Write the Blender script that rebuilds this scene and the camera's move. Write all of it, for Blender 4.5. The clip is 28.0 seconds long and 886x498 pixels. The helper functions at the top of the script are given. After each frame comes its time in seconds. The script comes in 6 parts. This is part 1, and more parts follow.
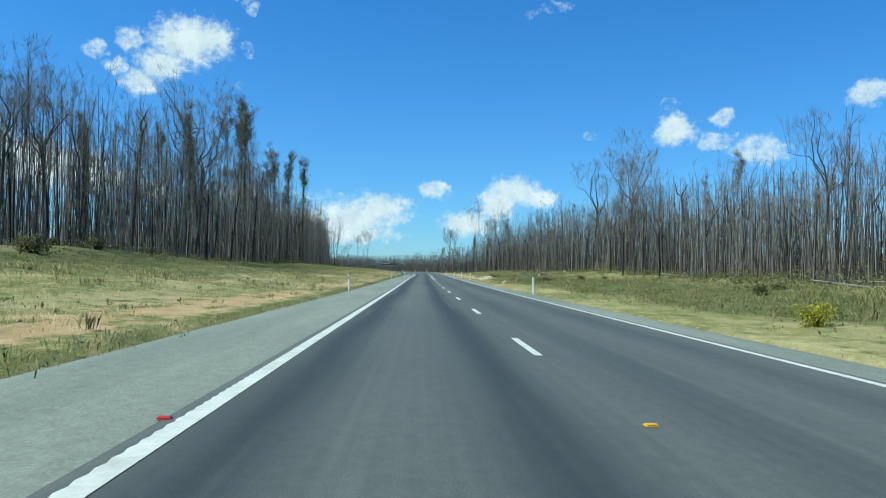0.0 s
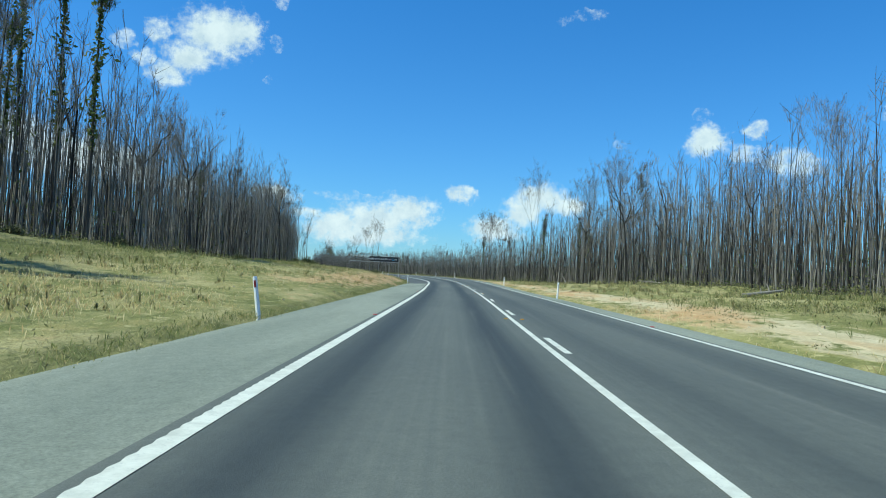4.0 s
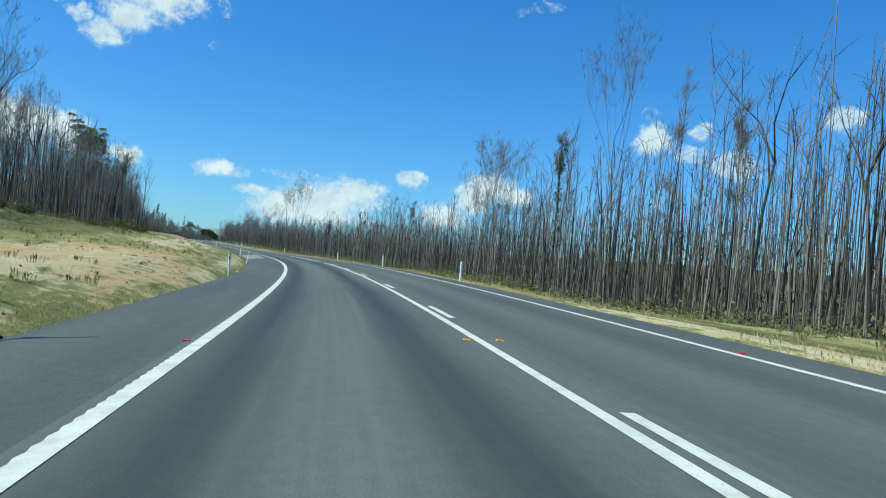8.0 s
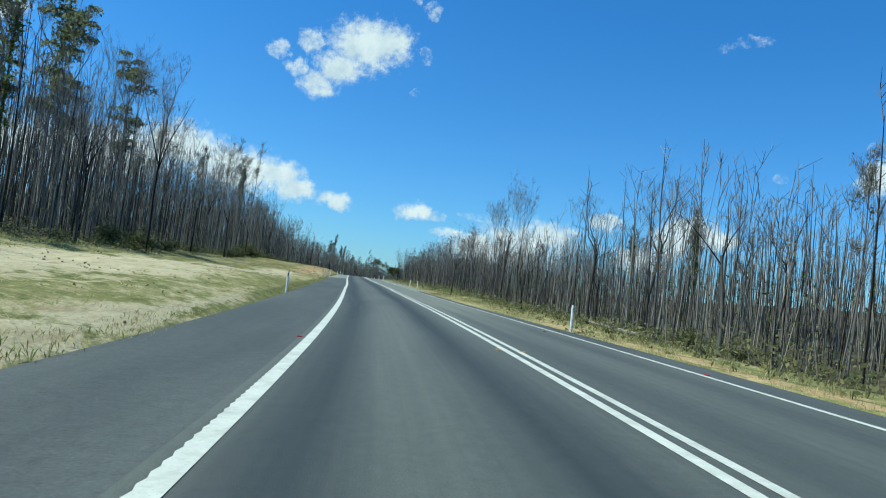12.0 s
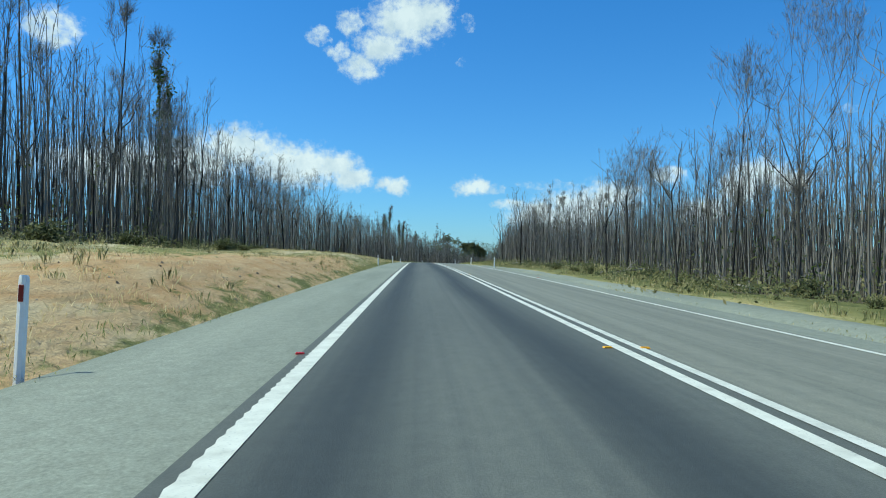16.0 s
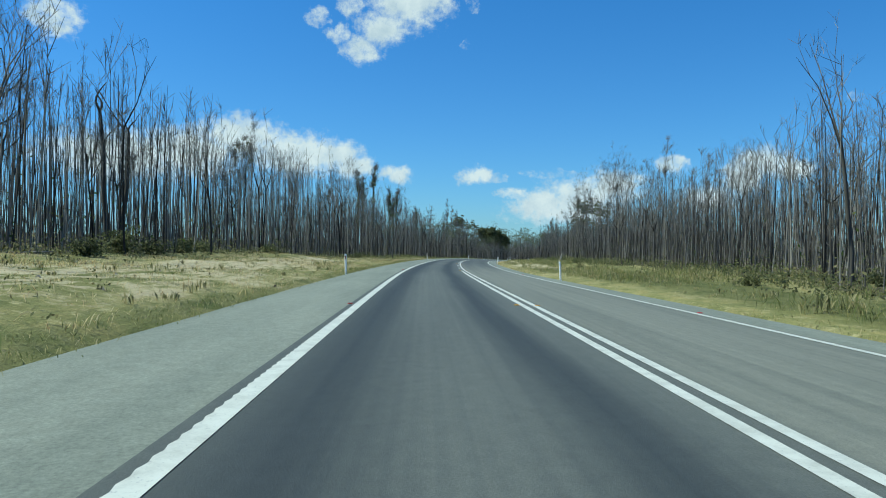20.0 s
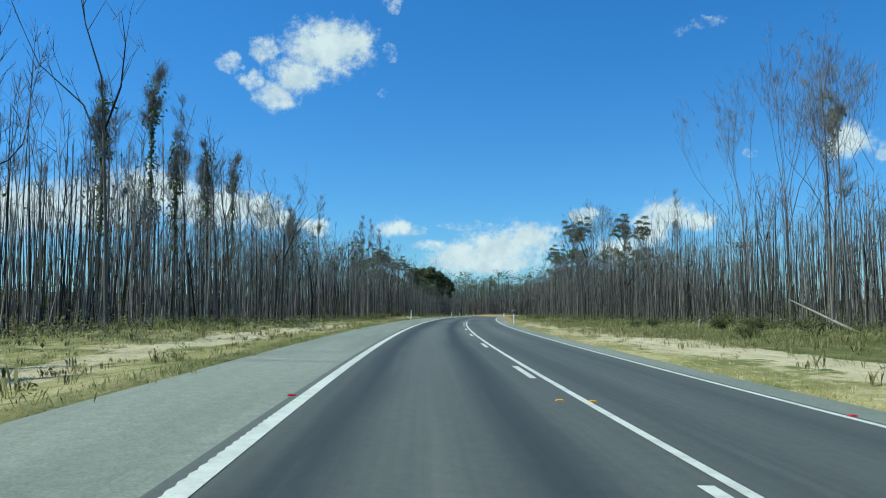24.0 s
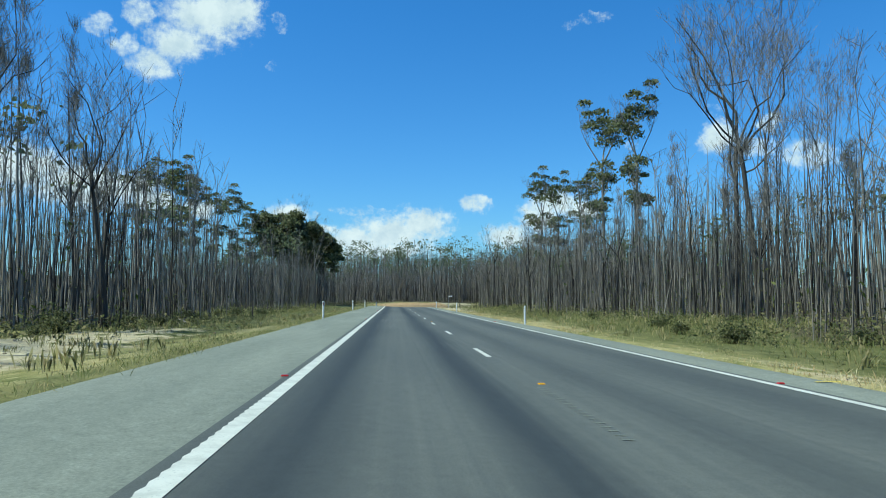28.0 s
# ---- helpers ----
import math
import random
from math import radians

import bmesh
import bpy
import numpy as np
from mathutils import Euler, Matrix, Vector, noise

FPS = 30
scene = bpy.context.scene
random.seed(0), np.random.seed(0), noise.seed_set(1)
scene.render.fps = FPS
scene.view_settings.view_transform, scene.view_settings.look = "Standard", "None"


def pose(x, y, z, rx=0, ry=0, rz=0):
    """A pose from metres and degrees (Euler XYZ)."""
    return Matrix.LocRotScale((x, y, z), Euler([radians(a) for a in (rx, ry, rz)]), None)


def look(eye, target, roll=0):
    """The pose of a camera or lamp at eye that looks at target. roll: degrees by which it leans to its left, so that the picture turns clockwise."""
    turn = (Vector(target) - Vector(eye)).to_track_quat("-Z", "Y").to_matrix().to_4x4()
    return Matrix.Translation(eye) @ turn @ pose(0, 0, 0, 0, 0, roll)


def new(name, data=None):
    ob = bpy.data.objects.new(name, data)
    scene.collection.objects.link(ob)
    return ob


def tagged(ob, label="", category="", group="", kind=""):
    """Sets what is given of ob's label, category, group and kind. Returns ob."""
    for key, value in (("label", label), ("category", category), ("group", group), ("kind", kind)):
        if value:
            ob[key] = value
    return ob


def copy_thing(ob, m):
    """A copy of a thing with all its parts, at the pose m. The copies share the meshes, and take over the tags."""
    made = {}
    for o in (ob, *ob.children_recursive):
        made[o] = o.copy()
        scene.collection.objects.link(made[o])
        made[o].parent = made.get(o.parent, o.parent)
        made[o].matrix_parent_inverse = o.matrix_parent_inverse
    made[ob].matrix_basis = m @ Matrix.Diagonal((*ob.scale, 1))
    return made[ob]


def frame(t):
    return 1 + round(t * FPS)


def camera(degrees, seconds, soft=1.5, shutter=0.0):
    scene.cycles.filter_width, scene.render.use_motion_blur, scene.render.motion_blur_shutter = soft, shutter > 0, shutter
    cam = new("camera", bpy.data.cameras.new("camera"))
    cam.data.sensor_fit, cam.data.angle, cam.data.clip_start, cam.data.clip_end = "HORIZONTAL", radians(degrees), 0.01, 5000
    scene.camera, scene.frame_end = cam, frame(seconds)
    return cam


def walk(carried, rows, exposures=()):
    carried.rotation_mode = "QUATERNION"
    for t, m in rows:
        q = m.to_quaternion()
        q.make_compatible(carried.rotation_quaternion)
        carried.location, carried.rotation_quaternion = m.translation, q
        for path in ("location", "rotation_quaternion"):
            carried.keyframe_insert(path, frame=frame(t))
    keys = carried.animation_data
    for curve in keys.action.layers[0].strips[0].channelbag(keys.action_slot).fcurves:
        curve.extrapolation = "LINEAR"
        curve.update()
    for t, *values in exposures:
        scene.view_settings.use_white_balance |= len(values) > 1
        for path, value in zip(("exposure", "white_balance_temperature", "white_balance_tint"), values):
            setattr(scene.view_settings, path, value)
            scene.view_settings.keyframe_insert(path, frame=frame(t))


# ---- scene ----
cam = camera(62.5, 28.0, soft=1.05)
# seconds, x, y, z, yaw, pitch, roll
PATH = [
    (0.0, 0.03, 0.00, 0.031, -0.05, 1.97, -0.94),
    (0.5, -0.38, 14.94, 0.033, 0.30, 2.60, -2.25),
    (1.0, -0.79, 29.86, 0.059, 0.27, 1.63, -2.96),
    (1.5, -1.30, 44.78, 0.135, -0.69, 2.97, -2.46),
    (2.0, -1.79, 59.68, 0.224, -0.01, 5.14, -4.15),
    (2.5, -2.27, 74.58, 0.314, 1.39, 4.50, -4.55),
    (3.0, -2.72, 89.48, 0.404, 2.00, 3.32, -3.57),
    (3.5, -3.06, 104.37, 0.487, 2.09, 2.39, -3.39),
    (4.0, -3.36, 119.25, 0.575, 1.86, 2.23, -2.90),
    (4.5, -3.65, 134.12, 0.665, 1.35, 2.48, -2.32),
    (5.0, -3.99, 148.99, 0.751, 0.60, 2.80, -1.82),
    (5.5, -4.40, 163.84, 0.832, -0.36, 2.82, -1.58),
    (6.0, -4.91, 178.68, 0.907, -1.47, 2.21, -1.81),
    (6.5, -5.49, 193.51, 0.968, -3.37, 1.23, -2.97),
    (7.0, -6.22, 208.34, 1.033, -4.21, 0.81, -4.34),
    (7.5, -7.24, 223.14, 1.133, -3.87, 1.20, -5.08),
    (8.0, -8.50, 237.92, 1.240, -2.39, 1.41, -5.50),
    (8.5, -10.06, 252.65, 1.343, -1.20, 1.69, -5.95),
    (9.0, -12.01, 267.32, 1.438, 0.42, 1.18, -5.10),
    (9.5, -14.42, 281.93, 1.515, 1.91, 0.50, -3.31),
    (10.0, -17.25, 296.44, 1.588, 3.92, -0.00, -2.43),
    (10.5, -20.64, 310.82, 1.666, 6.34, -0.33, -4.13),
    (11.0, -24.41, 325.11, 1.742, 8.82, 2.22, -6.18),
    (11.5, -28.34, 339.33, 1.824, 11.44, 2.90, -7.33),
    (12.0, -32.57, 353.47, 1.921, 12.61, 3.19, -6.97),
    (12.5, -37.07, 367.51, 2.035, 13.01, 3.12, -5.56),
    (13.0, -41.79, 381.48, 2.167, 13.30, 2.72, -3.61),
    (13.5, -46.68, 395.38, 2.316, 14.16, 2.06, -1.59),
    (14.0, -51.70, 409.24, 2.478, 16.23, 1.15, -0.02),
    (14.5, -56.78, 423.05, 2.622, 17.48, 0.79, -0.10),
    (15.0, -61.89, 436.86, 2.769, 18.30, 0.72, -1.00),
    (15.5, -66.98, 450.67, 2.956, 18.29, 1.16, -0.97),
    (16.0, -72.05, 464.51, 3.138, 17.86, 0.92, -0.72),
    (16.5, -77.06, 478.38, 3.308, 17.72, 1.00, -0.45),
    (17.0, -82.04, 492.27, 3.474, 17.84, 0.81, -0.40),
    (17.5, -87.06, 506.15, 3.602, 17.75, 0.70, -0.30),
    (18.0, -92.04, 520.04, 3.715, 17.78, 1.58, -0.90),
    (18.5, -97.03, 533.92, 3.846, 17.98, 4.90, -0.46),
    (19.0, -102.04, 547.80, 3.944, 17.61, 4.52, -0.82),
    (19.5, -106.96, 561.73, 3.981, 17.90, 2.02, -0.96),
    (20.0, -111.85, 575.68, 3.985, 18.06, 0.04, -0.76),
    (20.5, -116.78, 589.62, 3.959, 18.18, -2.04, -0.87),
    (21.0, -121.64, 603.60, 3.911, 18.00, -3.29, -1.09),
    (21.5, -126.37, 617.62, 3.853, 17.35, -3.72, -1.24),
    (22.0, -130.95, 631.70, 3.794, 16.05, -3.32, -1.16),
    (22.5, -135.34, 645.86, 3.732, 13.96, -2.09, -0.67),
    (23.0, -139.52, 660.08, 3.669, 10.90, -0.00, 0.36),
    (23.5, -143.45, 674.38, 3.619, 11.54, 3.54, 0.26),
    (24.0, -147.17, 688.75, 3.548, 11.76, 4.17, 0.07),
    (24.5, -150.50, 703.21, 3.403, 9.06, 4.88, 0.61),
    (25.0, -153.61, 717.75, 3.232, 6.70, 5.06, 0.23),
    (25.5, -156.55, 732.29, 3.040, 3.61, 3.54, 0.34),
    (26.0, -159.21, 746.91, 2.937, 1.52, 3.85, 1.92),
    (26.5, -161.97, 761.51, 2.693, -0.51, 5.63, -0.05),
    (27.0, -164.62, 776.14, 2.498, 3.12, 3.60, -2.38),
    (27.5, -166.81, 790.84, 2.336, 4.52, 1.17, -1.33),
    (28.0, -168.86, 805.56, 2.181, 3.30, 3.02, 0.03),
]
walk(cam, [(t, pose(x, y, z, 90 + pitch, roll, yaw)) for t, x, y, z, yaw, pitch, roll in PATH],
     exposures=[(t, e, 5700, -8) for t, e in ((0.0, 0.1), (3.0, 0.1), (8.0, 0.06), (14.0, 0.04), (17.5, 0.02), (18.6, -0.12),
                                               (20.0, -0.1), (22.8, 0.03), (25.0, -0.12), (26.2, -0.06), (27.2, 0.04), (28.0, 0.06))])

# road alignment: x, y, z on the driving line, crossfall of the two lanes in percent
ROAD = [
    (-0.27, -0.01, -1.196, -0.59, -1.37),
    (-2.08, 59.67, -1.030, 1.09, 0.01),
    (-3.73, 119.24, -0.677, 1.81, -0.09),
    (-5.14, 178.67, -0.288, 2.14, -1.24),
    (-8.53, 237.91, 0.044, 7.83, 2.37),
    (-17.18, 296.45, 0.407, 7.48, 3.27),
    (-32.16, 353.60, 0.713, 5.11, 0.09),
    (-51.41, 409.33, 1.299, 3.61, -4.88),
    (-71.70, 464.63, 1.957, 2.88, -4.92),
    (-91.75, 520.14, 2.546, 2.08, -3.02),
    (-111.76, 575.71, 2.785, 0.48, -2.74),
    (-130.96, 631.70, 2.569, -0.58, -5.75),
    (-147.18, 688.75, 2.309, -2.10, -6.06),
    (-159.65, 746.84, 1.716, -3.96, -4.05),
    (-168.77, 805.57, 0.951, -4.08, -0.71),
]

# ---------------------------------------------------------------- sky and sun
SUN_AZ, SUN_EL = 107.0, 54.0        # degrees to the left of north (y), height
# azimuth to the left of north, height, half width, half height, density
CLOUDS = [(33.6, 8.2, 3.5, 1.6, 1), (29.4, 7.1, 4.0, 1.6, 1), (37.3, 7.0, 4.0, 1.8, 1), (42.2, 6.4, 5.3, 1.8, 1),
          (25.1, 6.3, 1.7, 1.0, 1), (26.4, 7.2, 2.2, 1.1, 1), (21.8, 5.8, 1.2, 0.6, 1), (15.5, 5.8, 1.3, 0.6, 1),
          (13.5, 5.7, 0.6, 0.3, .6), (12.6, 4.4, 1.2, 0.4, .8), (9.7, 5.9, 2.0, 0.3, .5), (10.2, 3.8, 2.6, 1.2, 1), (7.2, 4.2, 3.2, 1.4, 1), (5.0, 5.0, 2.2, 1.3, 1),
          (8.3, 3.0, 4.4, 0.9, 1), (-5.6, 6.5, 2.0, 1.2, 1), (-7.5, 6.1, 1.3, 0.8, 1), (0.8, 6.5, 1.1, 0.6, .9), (-4.2, 5.7, 1.6, 1.4, 1),
          (-2.0, 3.9, 2.0, 1.0, 1), (-17.6, 11.0, 1.5, 1.0, 1), (-21.1, 11.7, 0.8, 0.6, .8), (-11.4, 10.7, 0.6, 0.3, .5),
          (-20.5, 10.0, 1.2, 0.6, .7), (-23.5, 9.2, 1.8, 1.0, .8), (-30.2, 12.7, 1.1, 0.8, .9), (-8.6, 20.2, 1.0, 0.4, .42),
          (-6.9, 19.7, 0.7, 0.4, .4), (-17.2, 12.8, 0.5, 0.4, .45), (46.3, 15.5, 1.6, 1.3, .9),
          (60.0, 9.0, 6.0, 2.0, 1), (-45.0, 8.0, 6.0, 2.0, 1), (110.0, 20.0, 5.0, 2.5, 1), (-110.0, 16.0, 7.0, 3.0, 1)]
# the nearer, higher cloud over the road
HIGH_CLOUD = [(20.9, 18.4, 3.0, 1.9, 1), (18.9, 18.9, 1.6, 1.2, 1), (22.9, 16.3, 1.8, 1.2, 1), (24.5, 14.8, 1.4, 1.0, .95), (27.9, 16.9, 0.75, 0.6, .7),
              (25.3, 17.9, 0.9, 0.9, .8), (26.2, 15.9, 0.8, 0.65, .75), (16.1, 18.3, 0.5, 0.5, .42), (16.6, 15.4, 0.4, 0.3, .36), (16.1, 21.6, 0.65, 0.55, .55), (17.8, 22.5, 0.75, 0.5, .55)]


def link(nt, a, b):
    nt.links.new(a, b)


def cloud_nodes(nt, az, el, clouds):
    """Cover and shade of cumulus puffs over directions given in degrees."""
    N = nt.nodes.new

    def m(op, a, b=None, c=None):
        n = N("ShaderNodeMath")
        n.operation = op
        for i, v in enumerate((a, b, c)):
            if v is None:
                continue
            if isinstance(v, (int, float)):
                n.inputs[i].default_value = v
            else:
                link(nt, v, n.inputs[i])
        return n.outputs[0]
    co = N("ShaderNodeCombineXYZ")
    link(nt, az, co.inputs[0])
    link(nt, el, co.inputs[1])

    def noise3(scale, detail, rough):
        n = N("ShaderNodeTexNoise")
        n.inputs["Scale"].default_value, n.inputs["Detail"].default_value, n.inputs["Roughness"].default_value = scale, detail, rough
        link(nt, co.outputs[0], n.inputs["Vector"])
        return n
    warp, fine = noise3(0.55, 7.0, 0.62), noise3(1.35, 9.0, 0.68)
    sub = N("ShaderNodeVectorMath")
    sub.operation = "SUBTRACT"
    sub.inputs[1].default_value = (0.5, 0.5, 0.5)
    link(nt, warp.outputs["Color"], sub.inputs[0])
    mad = N("ShaderNodeVectorMath")
    mad.operation = "MULTIPLY_ADD"
    mad.inputs[1].default_value = (3.0, 1.6, 0)
    link(nt, sub.outputs[0], mad.inputs[0])
    link(nt, co.outputs[0], mad.inputs[2])
    body = None
    for a, e, w, h, dens in clouds:
        v = N("ShaderNodeVectorMath")
        v.operation = "MULTIPLY_ADD"
        v.inputs[1].default_value = (1 / w, 1 / h, 0)
        v.inputs[2].default_value = (-a / w, -e / h, 0)
        link(nt, mad.outputs[0], v.inputs[0])
        d = N("ShaderNodeVectorMath")
        d.operation = "LENGTH"
        link(nt, v.outputs[0], d.inputs[0])
        one = m("MULTIPLY_ADD", d.outputs["Value"], -1.0, 1.22)
        if dens < 1:
            one = m("MINIMUM", one, dens - 0.38)
        body = one if body is None else m("SMOOTH_MAX", body, one, 0.25)
    body = m("ADD", body, m("MULTIPLY", m("SUBTRACT", fine.outputs["Fac"], 0.5), 1.7))
    mask = N("ShaderNodeMapRange")
    mask.interpolation_type = "SMOOTHSTEP"
    mask.inputs["From Min"].default_value = -0.1
    mask.inputs["From Max"].default_value = 0.8
    link(nt, body, mask.inputs["Value"])
    ramp = N("ShaderNodeValToRGB")
    ramp.color_ramp.elements[0].position, ramp.color_ramp.elements[0].color = 0.28, (0.64, 0.72, 0.8, 1)
    ramp.color_ramp.elements[1].position, ramp.color_ramp.elements[1].color = 0.62, (0.93, 0.95, 0.95, 1)
    link(nt, warp.outputs["Fac"], ramp.inputs[0])
    return m, mask.outputs[0], ramp.outputs[0]


def make_world():
    world = bpy.data.worlds.new("sky")
    scene.world = world
    world.use_nodes = True
    nt = world.node_tree
    nt.nodes.clear()
    N = nt.nodes.new
    sky = N("ShaderNodeTexSky")
    sky.sky_type = "NISHITA"
    sky.sun_disc = False
    sky.sun_elevation = radians(SUN_EL)
    sky.sun_rotation = radians(-SUN_AZ)
    sky.air_density, sky.dust_density, sky.ozone_density = 1.0, 0.25, 2.6
    bg = N("ShaderNodeBackground")
    bg.inputs["Strength"].default_value = 0.1
    tint = N("ShaderNodeMix")
    tint.data_type, tint.blend_type = "RGBA", "MULTIPLY"
    tint.inputs["Factor"].default_value = 1.0
    link(nt, sky.outputs[0], tint.inputs["A"])
    link(nt, tint.outputs["Result"], bg.inputs["Color"])
    tc = N("ShaderNodeTexCoord")
    sep = N("ShaderNodeSeparateXYZ")
    link(nt, tc.outputs["Generated"], sep.inputs[0])

    def m(op, a, b=0.0):
        n = N("ShaderNodeMath")
        n.operation = op
        for i, v in enumerate((a, b)):
            if isinstance(v, (int, float)):
                n.inputs[i].default_value = v
            else:
                link(nt, v, n.inputs[i])
        return n.outputs[0]
    az = m("MULTIPLY", m("ARCTAN2", m("MULTIPLY", sep.outputs[0], -1.0), sep.outputs[1]), 57.2958)
    el = m("MULTIPLY", m("ARCSINE", sep.outputs[2]), 57.2958)
    hue = N("ShaderNodeValToRGB")                # paler low in the sky, deeper blue above
    hue.color_ramp.elements[0].position, hue.color_ramp.elements[0].color = 0.0, (0.62, 0.93, 1.3, 1)
    hue.color_ramp.elements[1].position, hue.color_ramp.elements[1].color = 0.7, (0.46, 0.95, 1.46, 1)
    link(nt, m("DIVIDE", el, 30.0), hue.inputs[0])
    link(nt, hue.outputs[0], tint.inputs["B"])
    _, mask, shade = cloud_nodes(nt, az, el, CLOUDS)
    cl = N("ShaderNodeBackground")
    cl.inputs["Strength"].default_value = 0.88
    link(nt, shade, cl.inputs["Color"])
    mix = N("ShaderNodeMixShader")
    link(nt, mask, mix.inputs[0])
    link(nt, bg.outputs[0], mix.inputs[1])
    link(nt, cl.outputs[0], mix.inputs[2])
    out = N("ShaderNodeOutputWorld")
    link(nt, mix.outputs[0], out.inputs[0])


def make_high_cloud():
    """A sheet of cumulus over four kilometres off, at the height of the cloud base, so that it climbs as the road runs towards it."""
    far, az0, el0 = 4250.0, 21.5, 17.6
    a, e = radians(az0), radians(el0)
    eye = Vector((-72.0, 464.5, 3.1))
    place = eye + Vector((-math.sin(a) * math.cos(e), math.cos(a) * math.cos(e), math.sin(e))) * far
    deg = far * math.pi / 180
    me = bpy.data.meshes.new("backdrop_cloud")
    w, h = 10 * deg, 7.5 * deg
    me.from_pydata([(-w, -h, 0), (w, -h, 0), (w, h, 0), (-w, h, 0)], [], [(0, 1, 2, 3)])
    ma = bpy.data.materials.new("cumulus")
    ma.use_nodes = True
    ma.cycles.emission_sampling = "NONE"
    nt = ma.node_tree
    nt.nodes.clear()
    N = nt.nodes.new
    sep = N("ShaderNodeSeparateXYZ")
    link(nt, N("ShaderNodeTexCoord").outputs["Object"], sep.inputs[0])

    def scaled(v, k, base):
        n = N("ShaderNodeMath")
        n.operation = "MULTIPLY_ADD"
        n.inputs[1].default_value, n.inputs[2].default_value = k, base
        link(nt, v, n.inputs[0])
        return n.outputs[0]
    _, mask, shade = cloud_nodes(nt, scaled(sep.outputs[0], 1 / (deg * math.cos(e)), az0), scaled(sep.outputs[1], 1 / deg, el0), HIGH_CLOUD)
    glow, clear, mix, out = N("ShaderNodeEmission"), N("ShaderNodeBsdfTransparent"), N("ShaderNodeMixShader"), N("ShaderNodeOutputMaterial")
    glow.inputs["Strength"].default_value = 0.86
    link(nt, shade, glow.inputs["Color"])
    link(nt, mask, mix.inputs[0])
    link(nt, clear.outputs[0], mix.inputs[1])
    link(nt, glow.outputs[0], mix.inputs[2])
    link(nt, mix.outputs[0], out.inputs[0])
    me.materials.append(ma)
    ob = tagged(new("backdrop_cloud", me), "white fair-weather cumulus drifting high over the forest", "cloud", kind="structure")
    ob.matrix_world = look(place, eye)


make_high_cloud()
make_world()
sun_data = bpy.data.lights.new("sun", "SUN")
sun_data.energy, sun_data.angle, sun_data.color = 4.6, radians(0.55), (1.0, 0.94, 0.78)
sun = new("sun", sun_data)
a_, e_ = radians(SUN_AZ), radians(SUN_EL)
sun.matrix_world = look((0, 0, 300), (math.sin(a_) * math.cos(e_), -math.cos(a_) * math.cos(e_), 300 - math.sin(e_)))

# ---------------------------------------------------------------- materials
def mat(name, build):
    """A node material; build(nt, N, bsdf) wires colour, roughness and relief."""
    ma = bpy.data.materials.new(name)
    ma.use_nodes = True
    nt = ma.node_tree
    build(nt, nt.nodes.new, nt.nodes["Principled BSDF"])
    return ma


def noise_tex(nt, vec, scale, detail=5.0, rough=0.6):
    n = nt.nodes.new("ShaderNodeTexNoise")
    n.inputs["Scale"].default_value, n.inputs["Detail"].default_value, n.inputs["Roughness"].default_value = scale, detail, rough
    if vec is not None:
        nt.links.new(vec, n.inputs["Vector"])
    return n.outputs["Fac"]


def ramp_tex(nt, fac, stops):
    r = nt.nodes.new("ShaderNodeValToRGB")
    el = r.color_ramp.elements
    while len(el) < len(stops):
        el.new(0.5)
    for e, (p, c) in zip(el, stops):
        e.position, e.color = p, (*c, 1)
    nt.links.new(fac, r.inputs[0])
    return r.outputs[0]


def mixc(nt, fac, a, b, blend="MIX"):
    n = nt.nodes.new("ShaderNodeMix")
    n.data_type, n.blend_type = "RGBA", blend
    for key, v in (("Factor", fac), ("A", a), ("B", b)):
        s = n.inputs[key]
        if isinstance(v, (int, float)):
            s.default_value = v
        elif isinstance(v, tuple):
            s.default_value = (*v, 1)
        else:
            nt.links.new(v, s)
    return n.outputs["Result"]


def maths(nt, op, a, b=0.0, c=0.0):
    n = nt.nodes.new("ShaderNodeMath")
    n.operation = op
    for i, v in enumerate((a, b, c)):
        if isinstance(v, (int, float)):
            n.inputs[i].default_value = v
        else:
            nt.links.new(v, n.inputs[i])
    return n.outputs[0]


def steps(nt, v, lo, hi):
    n = nt.nodes.new("ShaderNodeMapRange")
    n.interpolation_type = "SMOOTHSTEP"
    n.inputs["From Min"].default_value, n.inputs["From Max"].default_value = lo, hi
    nt.links.new(v, n.inputs["Value"])
    return n.outputs[0]


def bump(nt, bsdf, h, strength, dist):
    b = nt.nodes.new("ShaderNodeBump")
    b.inputs["Strength"].default_value, b.inputs["Distance"].default_value = strength, dist
    nt.links.new(h, b.inputs["Height"])
    nt.links.new(b.outputs[0], bsdf.inputs["Normal"])


def coords(nt, kind="Object"):
    return nt.nodes.new("ShaderNodeTexCoord").outputs[kind]


def stretched(nt, vec, sx, sy, sz):
    n = nt.nodes.new("ShaderNodeVectorMath")
    n.operation = "MULTIPLY"
    n.inputs[1].default_value = (sx, sy, sz)
    nt.links.new(vec, n.inputs[0])
    return n.outputs[0]


def island(nt):
    return nt.nodes.new("ShaderNodeNewGeometry").outputs["Random Per Island"]


